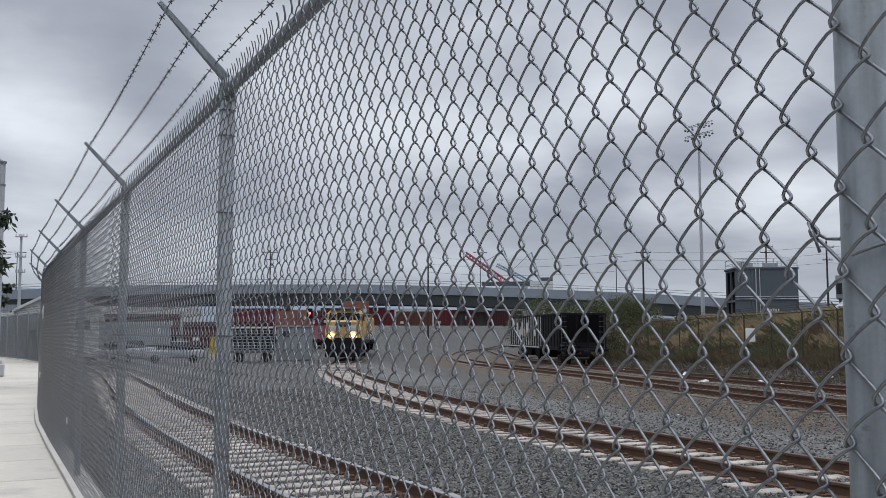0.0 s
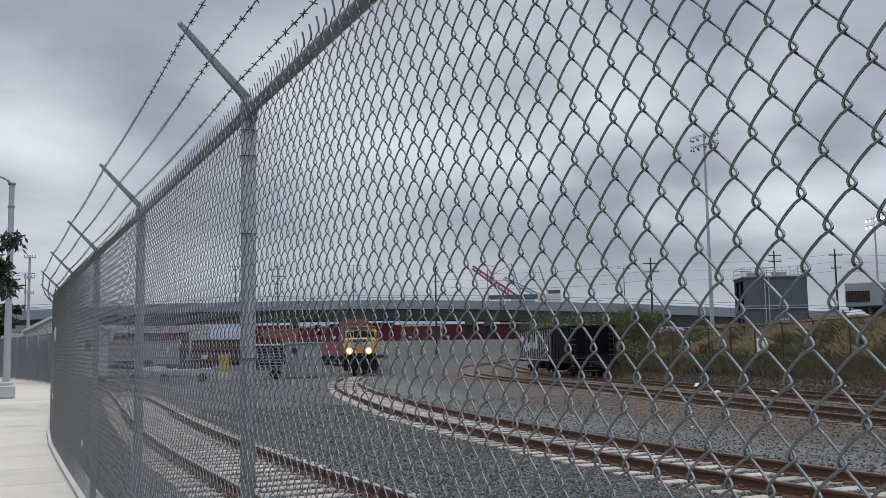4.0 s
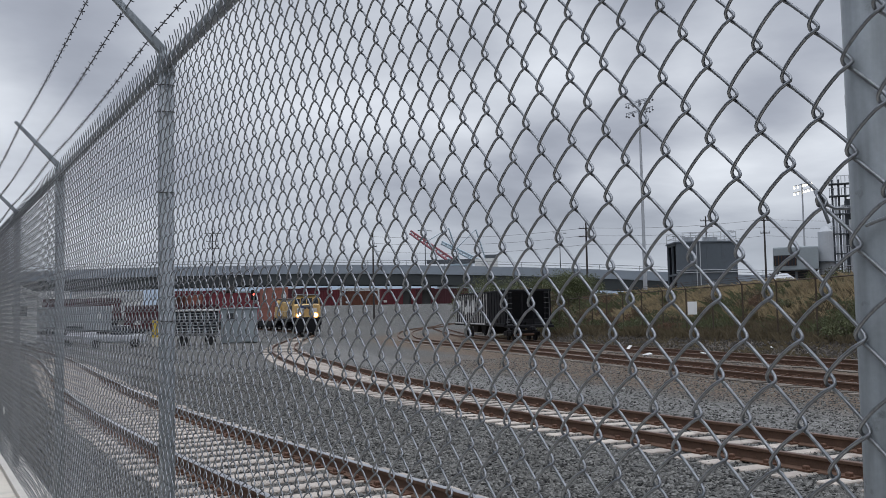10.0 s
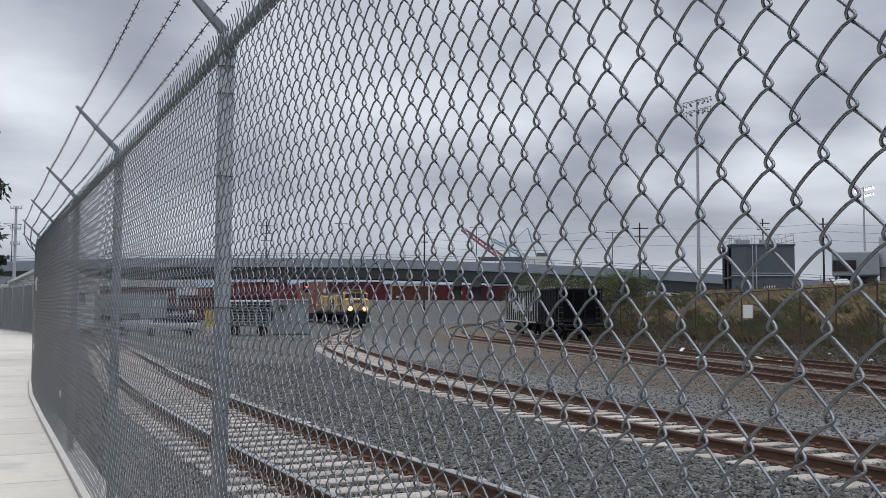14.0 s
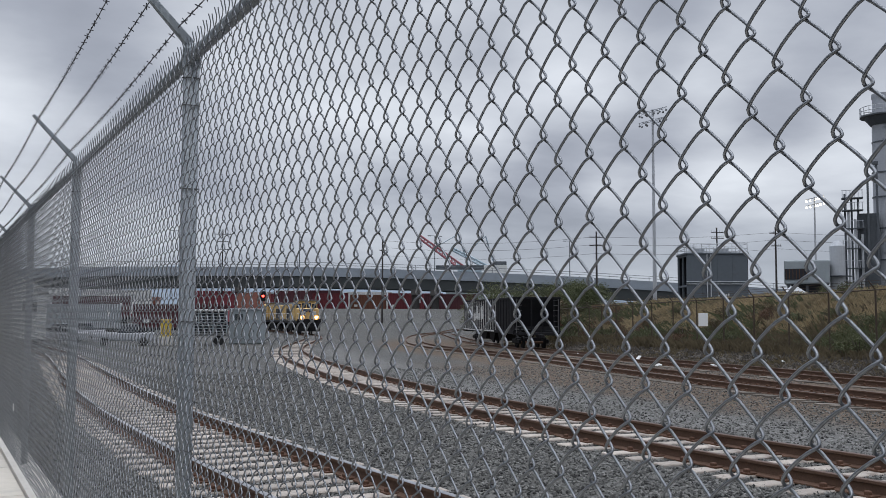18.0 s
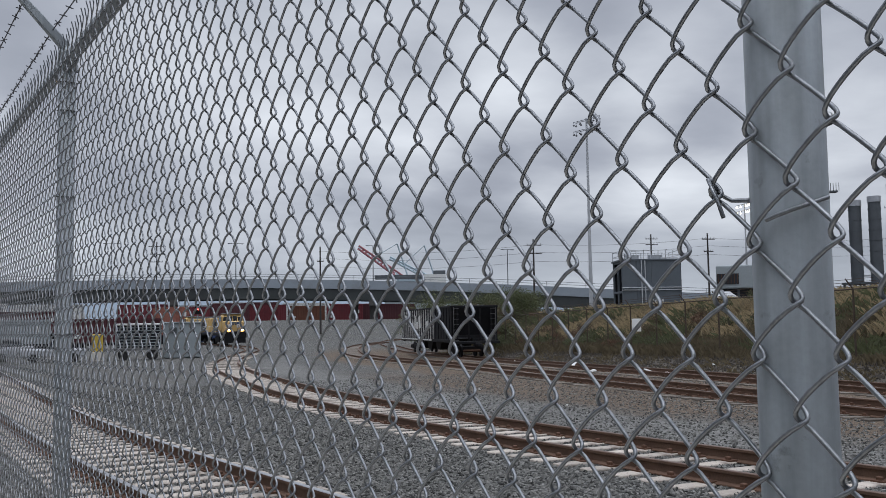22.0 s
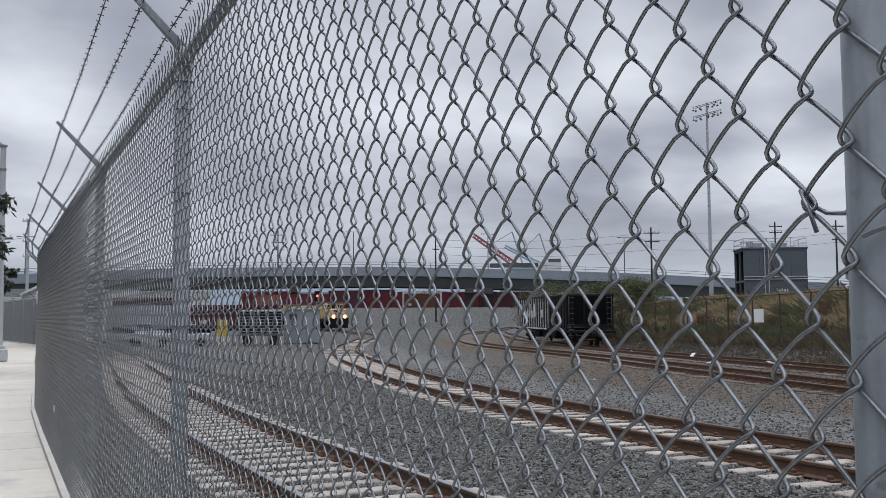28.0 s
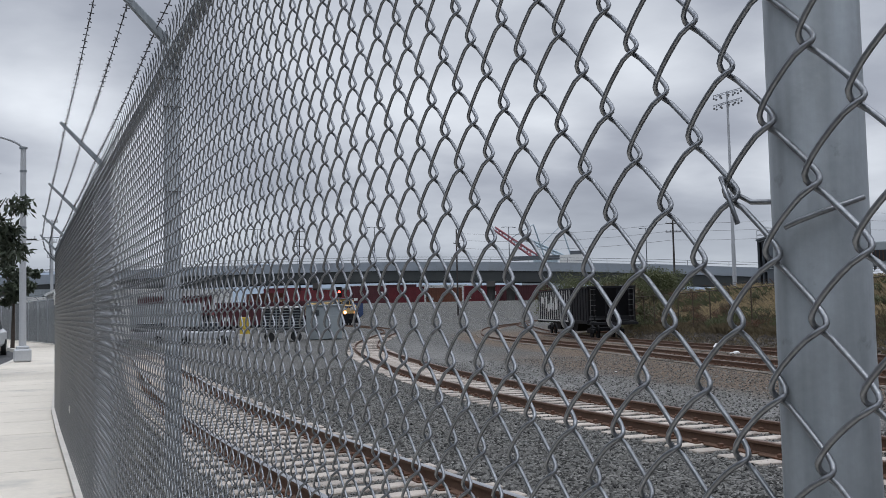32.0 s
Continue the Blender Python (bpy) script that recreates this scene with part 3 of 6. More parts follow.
build_track(TRACK_D, "rusty siding track under a parked wagon", "railold", 2, 75, jitter=5, worn=True)


# ------------------------------------------------------------------ near chain-link fence
MESH_TOP, MESH_LOW, TIE_Z, PITCH_Y, PITCH_Z, WIRE_R = 2.325, 0.05, 1.45, 0.03508, 0.0837, 0.0019
BOW_FRONT, BOW_BACK, OVERLAP = 1.5, 1.12, 4.9
fence = thing("chain_link_fence", Matrix.Identity(4), "galvanised chain-link fence with barbed-wire arms", "fence")


PICKS = {16: (0, 1, 2, 3, 5, 8, 11, 14, 17, 20, 22, 23), 8: (0, 2, 5, 10, 15, 20), 4: (0, 12), 2: (0,)}


def picket_points(odd, samples, z0=MESH_LOW, z1=MESH_TOP, spike=True):
    """One zigzag wire of the fabric: strands that rise towards smaller y lie on the street side, the others behind.
    After each hook the wire leaves upright, then bows over towards the next one; y runs from 0 to one pitch."""
    first = math.ceil((z0 - TIE_Z) / PITCH_Z * 2)
    last = math.floor((z1 - TIE_Z) / PITCH_Z * 2)
    n = 24
    y, x = [], []
    for h in range(first, last):
        left = (h + odd) % 2 == 0
        for k in range(n):
            u = k / n
            g = u ** (BOW_BACK if left else BOW_FRONT) if samples > 4 else u
            y.append(g if left else 1 - g)
            x.append((1 if left else -1) * min(1.0, (0.02 + u) * 6.0, (1.02 - u) * 6.0))
    # the wire is bent round at each hook, not folded
    soften = np.hanning(7)[1:-1] / np.hanning(7).sum()
    y = np.convolve(np.pad(y, 2, "edge"), soften, "valid")
    keep = [h * n + k for h in range(last - first) for k in PICKS[samples]]
    z = TIE_Z + (first + np.arange(len(y)) / n) / 2 * PITCH_Z
    pts = np.c_[np.array(x) * 0.0047, (y - 0.5) * (PITCH_Y + OVERLAP * WIRE_R) + PITCH_Y / 2, z][keep]
    if spike:
        a, b = pts[-1], pts[-2]
        pts = np.vstack([pts, a + [0, (a[1] - b[1]) * 0.6, 0.018], a + [-0.006, (a[1] - b[1]) * 0.2, 0.045]])
    return pts


def picket_mesh(name, odd, samples, sides):
    me = mesh_of(name, [sweep(picket_points(odd, samples), WIRE_R, sides)])
    me.materials.append(M["wire"])
    me.polygons.foreach_set("use_smooth", [True] * len(me.polygons))
    return me


NEAR_PICKETS = [picket_mesh("picket_wire", odd, 16, 7) for odd in (0, 1)]
MID_PICKETS = [picket_mesh("picket_wire", odd, 8, 5) for odd in (0, 1)]


def fabric_drop(y):
    """The fabric hangs a little lower along the stretch."""
    return -0.004 - 0.010 * min(max(y, -1.0), 2.6)


for p in range(-14, 86 + 87):
    ob = new("picket_wire", (NEAR_PICKETS if p < 60 else MID_PICKETS)[p % 2])
    ob.parent, ob.location = fence, (0, p * PITCH_Y - 0.001, fabric_drop(p * PITCH_Y))


def fabric_panel(a, b, samples, sides):
    """The fabric of one whole span between two plan points, joined."""
    a, b = np.array(a), np.array(b)
    length = np.linalg.norm(b - a)
    d = (b - a) / length
    nrm = np.array([d[1], -d[0]])
    pieces = []
    for p in range(int(length / PITCH_Y)):
        w = picket_points(p % 2, samples, spike=samples >= 4)
        q = w[:, 1:2] + p * PITCH_Y
        xy = a + q * d + w[:, :1] * nrm
        pieces.append(sweep(np.c_[xy, w[:, 2] + fabric_drop(xy[0, 1])], WIRE_R, sides))
    me = mesh_of("fabric_panel", pieces)
    ob = as_part("fabric_panel", me, M["wire"], fence)
    ob["kind"] = "stuff"


start_y = (86 + 87) * PITCH_Y
for k in range(len(POSTS) - 1):
    a, b = POSTS[k], POSTS[k + 1]
    n = k - 2
    if n in (0, 1):
        continue
    if n == -1:
        b = (0.0, -14 * PITCH_Y)
    if n == 2:
        a = (0.0, start_y)
    fabric_panel(a, b, 8 if n < 5 else 4 if n < 8 else 2, 4 if n < 8 else 3)


def build_post(x, y, near):
    off = POST_X if y < 1 else LINE_X
    bm = bmesh.new()
    rod(bm, (x + off, y, -0.1), (x + off, y, 2.295), 0.0287, 40 if near else 14)
    post = part("post", bm, M["galv"], fence, smooth=False)
    post.data.polygons.foreach_set("use_smooth", [len(f.vertices) == 4 for f in post.data.polygons])
    bm = bmesh.new()
    rod(bm, (x + off, y, 2.25), (x + off, y, 2.312), 0.033, 16)
    rod(bm, (x + off, y, 2.312), (x + off, y, 2.336), 0.033, 16, 0.02)
    rod(bm, (x + off, y - 0.05, 2.285), (x + off, y + 0.05, 2.285), 0.029, 12)
    cap = part("post_cap", bm, M["galv"], fence)
    bm = bmesh.new()
    # the pressed-steel arm, deep at the cap and thin at its tip
    box(bm, (0.38, 0.026, 0.036), (-0.19, 0, 0), bevel=0.005)
    for v in bm.verts:
        f = 1 - 0.45 * (-v.co.x / 0.38)
        v.co.z *= f
        v.co.y *= f
    bmesh.ops.transform(bm, matrix=pose(x + off - 0.004, y, 2.332, 0, 46, 0), verts=bm.verts)
    part("barb_arm", bm, M["galv"], fence, "slanting pressed-steel arm")


for k, (x, y) in enumerate(POSTS):
    build_post(x, y, k in (1, 2, 3))
for k in range(len(POSTS) - 1):
    a, b = POSTS[k], POSTS[k + 1]
    bm = bmesh.new()
    rod(bm, (a[0] + LINE_X, a[1], 2.285), (b[0] + LINE_X, b[1], 2.285), 0.0215, 14)
    r = part("top_rail", bm, M["galv"], fence)
    r.data.polygons.foreach_set("use_smooth", [len(f.vertices) == 4 for f in r.data.polygons])


def barbed_wire(out):
    """Two twisted strands past all the arms, with four-point barbs."""
    along = []
    for (x0, y0), (x1, y1) in zip(POSTS[:-1], POSTS[1:]):
        for s in np.linspace(0, 1, 16, endpoint=False):
            along.append((x0 + (x1 - x0) * s + LINE_X - 0.004 - out, y0 + (y1 - y0) * s, 2.332 + out * 1.03 + 0.006 - 0.02 * math.sin(math.pi * s)))
    along = np.array(along)
    pieces = [sweep(along, 0.0022, 5)]
    rnd = random.Random(int(out * 1000))
    run = np.r_[0, np.cumsum(np.linalg.norm(np.diff(along, axis=0), axis=1))]
    for d in np.arange(0.1, run[-1], 0.10):
        p = np.array([np.interp(d, run, along[:, k]) for k in range(3)])
        spin = rnd.uniform(0, math.pi)
        for turn in (spin, spin + 1.3):
            q = np.array([math.cos(turn), rnd.uniform(-0.4, 0.4), math.sin(turn)]) * 0.0125
            pieces.append(sweep(np.array([p - q, p + q]), 0.0023, 3))
    me = mesh_of("barbed_wire", pieces)
    as_part("barbed_wire", me, M["barb"], fence, "barbed wire strand")


for out in (0.048, 0.14, 0.235):
    barbed_wire(out)
# tie wire round the near post, hooked on the fabric
def tie_wire():
    pts = [(-0.007, -0.013, 1.428), (-0.009, -0.008, 1.445), (-0.008, 0.0, 1.459), (0.0, 0.005, 1.458), (0.007, 0.003, 1.449), (0.011, -0.006, 1.443), (0.012, -0.016, 1.442)]
    for a in np.linspace(0.45 * math.pi, -0.1 * math.pi, 5):
        pts.append((POST_X + 0.0315 * math.sin(a), POST_Y + 0.0315 * math.cos(a), 1.442 + 0.002 * math.cos(a)))
    as_part("tie_wire", mesh_of("tie_wire", [sweep(np.array(pts), 0.0017, 8)]), M["wire"], fence, smooth=True)
    end = [(POST_X - 0.0335 * math.cos(radians(a)), POST_Y - 0.0335 * math.sin(radians(a)), 1.423 + 0.016 * k / 5) for k, a in enumerate((8, 24, 40, 57, 74, 92))]
    as_part("tie_wire", mesh_of("tie_wire", [sweep(np.array(end), 0.0017, 8)]), M["wire"], fence, smooth=True)


tie_wire()


def far_tie(k, z):
    x, y = POSTS[k]
    ring = [(x + LINE_X + 0.032 * math.cos(a), y + 0.032 * math.sin(a), z + 0.004 * math.sin(a)) for a in np.linspace(0, 2 * math.pi, 14)]
    as_part("tie_wire", mesh_of("tie_wire", [sweep(np.array(ring), 0.0022, 4)]), M["barb"], fence)


for k in (3, 4, 5):
    for z in (0.35, 0.8, 1.25, 1.72, 2.02, 2.12):
        far_tie(k, z + 0.03 * k)

# ------------------------------------------------------------------ pavement and street
CURB_OFF = 2.35


def strip(y0, y1, off0, off1, z0, z1, step=0.5):
    """A slab that follows the fence line, between two distances on its street side."""
    bm = bmesh.new()
    rows = []
    for y in np.arange(y0, y1 + 1e-6, step):
        f = near_fence_x(y)
        rows.append([bm.verts.new((f - a, y, z)) for a, z in ((off0, z0), (off1, z0), (off1, z1), (off0, z1))])
    for a, b in zip(rows[:-1], rows[1:]):
        for k in range(4):
            bm.faces.new((a[k], b[k], b[(k + 1) % 4], a[(k + 1) % 4]))
    bm.faces.new(rows[0][::-1])
    bm.faces.new(rows[-1])
    bmesh.ops.recalc_face_normals(bm, faces=bm.faces)
    return bm


pavement = thing("pavement", Matrix.Identity(4), "pale concrete pavement slabs beside the fence", "pavement", kind="structure")
y = -4.6
while y < 72:
    part("slab", strip(y, y + 1.505, 0.056, CURB_OFF - 0.16, -0.12, -0.004, 1.505 / 3), M["concrete"], pavement)
    y += 1.52
tagged(part("fence_footing", strip(-6, 70, -0.16, 0.05, -0.5, 0.03), M["curb"]), "low concrete footing strip under the fence", "footing", kind="structure")
tagged(part("curb", strip(-6, 72, CURB_OFF - 0.15, CURB_OFF, -0.2, 0.0), M["curb"]), "concrete street curb", "curb", kind="structure")
tagged(part("road", strip(-30, 76, CURB_OFF + 0.005, 14.0, -0.3, -0.15), M["asphalt"]), "worn asphalt street", "road", kind="structure")

# added unseen: a long plain wall closing the street, to cut low light
bm = bmesh.new()
box(bm, (0.4, 90, 9.5), (-14.3, -10, 4.6))
tagged(part("wall_street", bm, M["shelter"]), "plain grey wall out of view, added to cut low light from the street side", "wall", kind="structure")

cover = thing("utility_cover", pose(-1.05, 13.4, 0), "tan concrete utility cover in the pavement", "utility cover")
bm = bmesh.new()
box(bm, (0.62, 0.9, 0.02), (0, 0, 0.002), bevel=0.006)
part("lid", bm, M["tan"], cover)
bm = bmesh.new()
box(bm, (0.7, 0.05, 0.016), (0, 0.48, 0.0), bevel=0.004)
box(bm, (0.7, 0.05, 0.016), (0, -0.48, 0.0), bevel=0.004)
part("frame", bm, M["curb"], cover)


def street_lamp(x, y):
    lamp = thing("street_lamp", pose(x, y, 0), "pale concrete street lamp with a curved arm", "street lamp")
    bm = bmesh.new()
    box(bm, (0.52, 0.52, 0.4), (0, 0, 0.2), bevel=0.04)
    box(bm, (0.38, 0.38, 0.12), (0, 0, 0.44), bevel=0.03)
    part("base", bm, M["pale_pole"], lamp)
    bm = bmesh.new()
    rod(bm, (0, 0, 0.4), (0, 0, 6.75), 0.115, 14, 0.085)
    part("pole", bm, M["pale_pole"], lamp)
    for z in (6.0, 5.0, 4.2, 6.74):
        bm = bmesh.new()
        rod(bm, (0, 0, z), (0, 0, z + 0.06), 0.12 if z == 6.74 else 0.108, 12)
        part("collar", bm, M["galv"], lamp)
    arm = [(-2.0 * (1 - math.cos(a)), 0, 6.7 + 0.52 * math.sin(a)) for a in np.linspace(0, math.pi / 2, 13)]
    as_part("arm", mesh_of("arm", [sweep(np.array(arm), 0.04, 8)]), M["pale_pole"], lamp)
    bm = bmesh.new()
    box(bm, (0.55, 0.22, 0.12), (-2.2, 0, 7.2), bevel=0.04)
    part("lantern", bm, M["galv"], lamp)


street_lamp(-0.42, 32.6)


def leaf_cloud(name, centres, count, size, seed, mat, parent, flat=0.75, slim=0.32):
    """Many small folded leaves gathered round clump centres, with gaps between."""
    rnd = np.random.RandomState(seed)
    c = np.array(centres)
    pick = rnd.randint(0, len(c), count)
    d = rnd.normal(size=(count, 3))
    d /= np.linalg.norm(d, axis=1, keepdims=True)
    p = c[pick, :3] + d * (c[pick, 3] * rnd.uniform(0.35, 1.0, count))[:, None] * [1, 1, flat]
    u = rnd.normal(size=(count, 3)); u[:, 2] -= 0.6
    u /= np.linalg.norm(u, axis=1, keepdims=True)
    w = np.cross(u, rnd.normal(size=(count, 3)))
    w /= np.linalg.norm(w, axis=1, keepdims=True)
    L = (size * rnd.uniform(0.6, 1.4, count))[:, None]
    W = L * slim
    v = np.stack([p, p + u * L * 0.5 + w * W, p + u * L, p + u * L * 0.5 - w * W], 1).reshape(-1, 3)
    f = np.arange(count * 4).reshape(-1, 4)
    return as_part(name, mesh_of(name, [(v, f)]), mat, parent)


def tree(x, y, z, height, spread, seed, label, leaf=0.16, count=3600, mat="leaf", group="street trees", slim=0.32):
    rnd = random.Random(seed)
    t = thing("tree", pose(x, y, z), label, "tree", group)
    bm = bmesh.new()
    fork = height * 0.42
    rod(bm, (0, 0, -0.05), (0.05, 0.02, fork), 0.10 * height / 5, 9, 0.06 * height / 5)
    part("trunk", bm, M["bark"], t)
    clumps = []
    for k in range(8):
        a = k * 2.4 + rnd.uniform(-0.4, 0.4)
        r = spread * rnd.uniform(0.35, 0.85)
        top = (r * math.cos(a), r * math.sin(a), height * rnd.uniform(0.55, 0.98))
        bm = bmesh.new()
        mid = (top[0] * 0.4, top[1] * 0.4, fork + (top[2] - fork) * 0.55)
        rod(bm, (0.05, 0.02, fork - 0.05), mid, 0.04 * height / 5, 6, 0.025 * height / 5)
        rod(bm, mid, top, 0.025 * height / 5, 5, 0.008)
        part("limb", bm, M["bark"], t)
        for j in range(4):
            s = rnd.uniform(0.55, 1.1)
            clumps.append((top[0] * s + rnd.uniform(-0.4, 0.4), top[1] * s + rnd.uniform(-0.4, 0.4), top[2] * (0.72 + 0.3 * s) - rnd.uniform(0, 0.9), rnd.uniform(0.22, 0.5) * spread / 1.6))
    leaf_cloud("crown", clumps, count, leaf, seed, M[mat], t, slim=slim)


tree(-0.85, 48.5, 0.0, 5.0, 1.45, 4, "dark green street tree in a pavement pit", 0.17, 6500)
tree(-1.55, 25.6, -0.15, 6.7, 1.45, 9, "street tree with drooping narrow leaves", 0.2, 5200, slim=0.17)
tree(-3.9, 62, -0.15, 5.6, 2.2, 12, "dark green street tree in a pavement pit", 0.25)


def parked_car(x, y, turn):
    car = thing("car", pose(x, y, -0.15, 0, 0, turn), "white high-roofed car parked at the curb", "car")
    bm = bmesh.new()
    box(bm, (1.85, 4.6, 0.78), (0, 0, 0.72), bevel=0.16)
    part("body", bm, M["car_white"], car)
    bm = bmesh.new()
    r = box(bm, (1.7, 3.3, 0.72), (0, -0.55, 1.44), bevel=0.0)
    for v in r["verts"]:
        if v.co.z > 1.5:
            v.co.x *= 0.84
            v.co.y = -0.7 + (v.co.y + 0.55) * 0.82
    part("cabin", bm, M["glass"], car, "dark glazed cabin")
    bm = bmesh.new()
    box(bm, (1.45, 2.7, 0.06), (0, -0.7, 1.81), bevel=0.02)
    part("roof", bm, M["car_white"], car)
    for sx in (-0.86, 0.86):
        for sy in (-1.4, 1.42):
            bm = bmesh.new()
            rod(bm, (sx - 0.11, sy, 0.33), (sx + 0.11, sy, 0.33), 0.33, 18)
            w = part("wheel", bm, M["tyre"], car)
            bm = bmesh.new()
            rod(bm, (sx - 0.115, sy, 0.33), (sx + 0.115, sy, 0.33), 0.2, 12)
            part("rim", bm, M["chrome"], w)
    for sx in (-0.62, 0.62):
        bm = bmesh.new()
        box(bm, (0.24, 0.06, 0.34), (sx * 1.22, -2.29, 0.9), bevel=0.02)
        part("tail_light", bm, M["red_box"], car)


parked_car(-2.1, 42.2, -4)

for k in range(16, len(POSTS) - 1):
    a, b = POSTS[k], POSTS[k + 1]
    bm = bmesh.new()
    mid, d = ((a[0] + b[0]) / 2, (a[1] + b[1]) / 2), (b[0] - a[0], b[1] - a[1])
    box(bm, (math.hypot(*d) - 0.08, 0.012, 2.16), (mid[0] + 0.075, mid[1], 1.17), (0, 0, math.degrees(math.atan2(d[1], d[0]))))
    part("privacy_screen", bm, M["screen"], fence, "grey woven privacy screen")

house = thing("house", pose(1.5, 88, -0.6), "white gabled house with a grey roof beyond the fence bend", "house")
bm = bmesh.new()
gable = [(0, 0), (6.4, 0), (6.4, 3.85), (3.2, 5.55), (0, 3.85)]
rings = [[bm.verts.new((x, y, z)) for x, z in gable] for y in (-3.5, 3.5)]
bm.faces.new(rings[0])
bm.faces.new(rings[1][::-1])
for i in range(5):
    j = (i + 1) % 5
    bm.faces.new((rings[0][j], rings[0][i], rings[1][i], rings[1][j]))
part("wall", bm, M["white_paint"], house)
for s in (-1, 1):
    bm = bmesh.new()
    box(bm, (3.95, 7.6, 0.1), (3.2 + s * 1.77, 0, 4.69), (0, s * 28, 0))
    part("roof_slope", bm, M["loco_grey"], house)
    bm = bmesh.new()
    box(bm, (3.95, 0.05, 0.2), (3.2 + s * 1.77, -3.83, 4.66), (0, s * 28, 0))
    part("barge_board", bm, M["white_paint"], house)
for wx in (1.3, 3.2, 5.1):
    bm = bmesh.new()
    box(bm, (1.3, 0.08, 1.0), (wx, -3.53, 2.6))
    w = part("window", bm, M["white_paint"], house)
    for k in (-0.3, 0.3):
        bm = bmesh.new()
        box(bm, (0.52, 0.06, 0.84), (wx + k, -3.56, 2.6))
        part("pane", bm, M["glass"], w)

# ------------------------------------------------------------------ the yard's far fence and bank
yard_fence = thing("yard_fence", Matrix.Identity(4), "rusty wire fence with slanting barb arms below the bank", "fence")
fl, fh = spline([p for p in YARD_FENCE if -6 <= p[1] <= 92], 3.0)
for (x, y), (tx, ty) in zip(fl, fh):
    z = float(ground_z(x, y))
    bm = bmesh.new()
    rod(bm, (x, y, z - 0.1), (x, y, z + 2.55), 0.036, 7)
    p = part("post", bm, M["fence_rust"], yard_fence)
    bm = bmesh.new()
    rod(bm, (x, y, z + 2.5), (x - 0.28 * ty, y + 0.28 * tx, z + 2.85), 0.025, 5)
    part("barb_arm", bm, M["fence_rust"], p)
for n in range(len(fl) - 1):
    a, b = fl[n], fl[n + 1]
    za, zb = float(ground_z(*a)), float(ground_z(*b))
    bm = bmesh.new()
    rod(bm, (*a, za + 2.5), (*b, zb + 2.5), 0.028, 5)
    part("top_rail", bm, M["fence_rust"], yard_fence)
for up, out in ((2.62, 0.1), (2.72, 0.18), (2.82, 0.26)):
    line = np.array([(x - out * ty, y + out * tx, float(ground_z(x, y)) + up) for (x, y), (tx, ty) in zip(fl, fh)])
    as_part("barb_strand", mesh_of("barb_strand", [sweep(line, 0.009, 3)]), M["fence_rust"], yard_fence)
pieces = []
for n in range(len(fl) - 1):
    a, b = fl[n], fl[n + 1]
    za, zb = float(ground_z(*a)), float(ground_z(*b))
    for s in np.arange(0, 1, 0.05):
        x, y, z = a[0] + (b[0] - a[0]) * s, a[1] + (b[1] - a[1]) * s, za + (zb - za) * s
        for way in (-1, 1):
            dx, dy = (b - a) / np.linalg.norm(b - a)
            pieces.append(sweep(np.array([(x, y, z + 0.05), (x + way * dx * 2.4, y + way * dy * 2.4, z + 2.5)]), 0.0022, 3))
ob = as_part("fabric", mesh_of("fabric", pieces), M["fence_rust"], yard_fence)
ob["kind"] = "stuff"


def bank_point(rnd, y0, y1, o0, o1):
    y = rnd.uniform(y0, y1)
    x = float(np.interp(y, FENCE_Y, FENCE_X)) + rnd.uniform(o0, o1)
    return x, y, float(ground_z(x, y))


def grass(name, seed, count, y0, y1, o0, o1, tall, mat, label, lean=0.4, blades=9, wide=0.2):
    """Clumps of thin bent blades on the bank, thick in some patches and bare in others."""
    rnd = random.Random(seed)
    verts, faces = [], []
    for _ in range(count):
        x, y, z = bank_point(rnd, y0, y1, o0, o1)
        patch = noise.noise(Vector((x * 0.22, y * 0.22, seed))) + 0.5 * noise.noise(Vector((x * 0.7, y * 0.7, seed + 4.0)))
        if patch < -0.32:
            continue
        patch = 0.5 + 0.9 * max(0.0, patch + 0.3)
        for _ in range(blades):
            bx, by = x + rnd.gauss(0, wide), y + rnd.gauss(0, wide)
            h = tall * patch * rnd.uniform(0.35, 1.25)
            a = rnd.uniform(0, math.tau)
            w = rnd.uniform(0.008, 0.024)
            lx, ly = rnd.gauss(0, lean) * h, rnd.gauss(0, lean) * h
            k = len(verts)
            verts += [(bx - w * math.cos(a), by - w * math.sin(a), z - 0.03), (bx + w * math.cos(a), by + w * math.sin(a), z - 0.03),
                      (bx + lx * 0.35 + w * 0.6, by + ly * 0.35, z + h * 0.62), (bx + lx, by + ly, z + h * 0.9)]
            faces += [(k, k + 1, k + 2), (k, k + 2, k + 3)]
    ob = as_part(name, mesh_of(name, [(np.array(verts), np.array(faces))]), M[mat])
    tagged(ob, label, "grass", kind="stuff")


grass("dry_grass", 3, 13000, -4, 78, 3.4, 11.5, 0.62, "dry", "tall dry grass on the bank behind the fence")
grass("weeds", 8, 9000, -4, 78, -0.7, 6.0, 0.5, "weed", "dull brown-green weeds along the foot of the bank")
grass("green_weeds", 15, 3200, -4, 78, 1.6, 8.5, 0.55, "bush", "patches of green weeds on the bank", 0.55, 10, 0.3)
grass("low_weeds", 21, 1500, -4, 78, -2.8, -0.3, 0.2, "weed", "sparse low weeds beside the siding", 0.7, 6, 0.15)


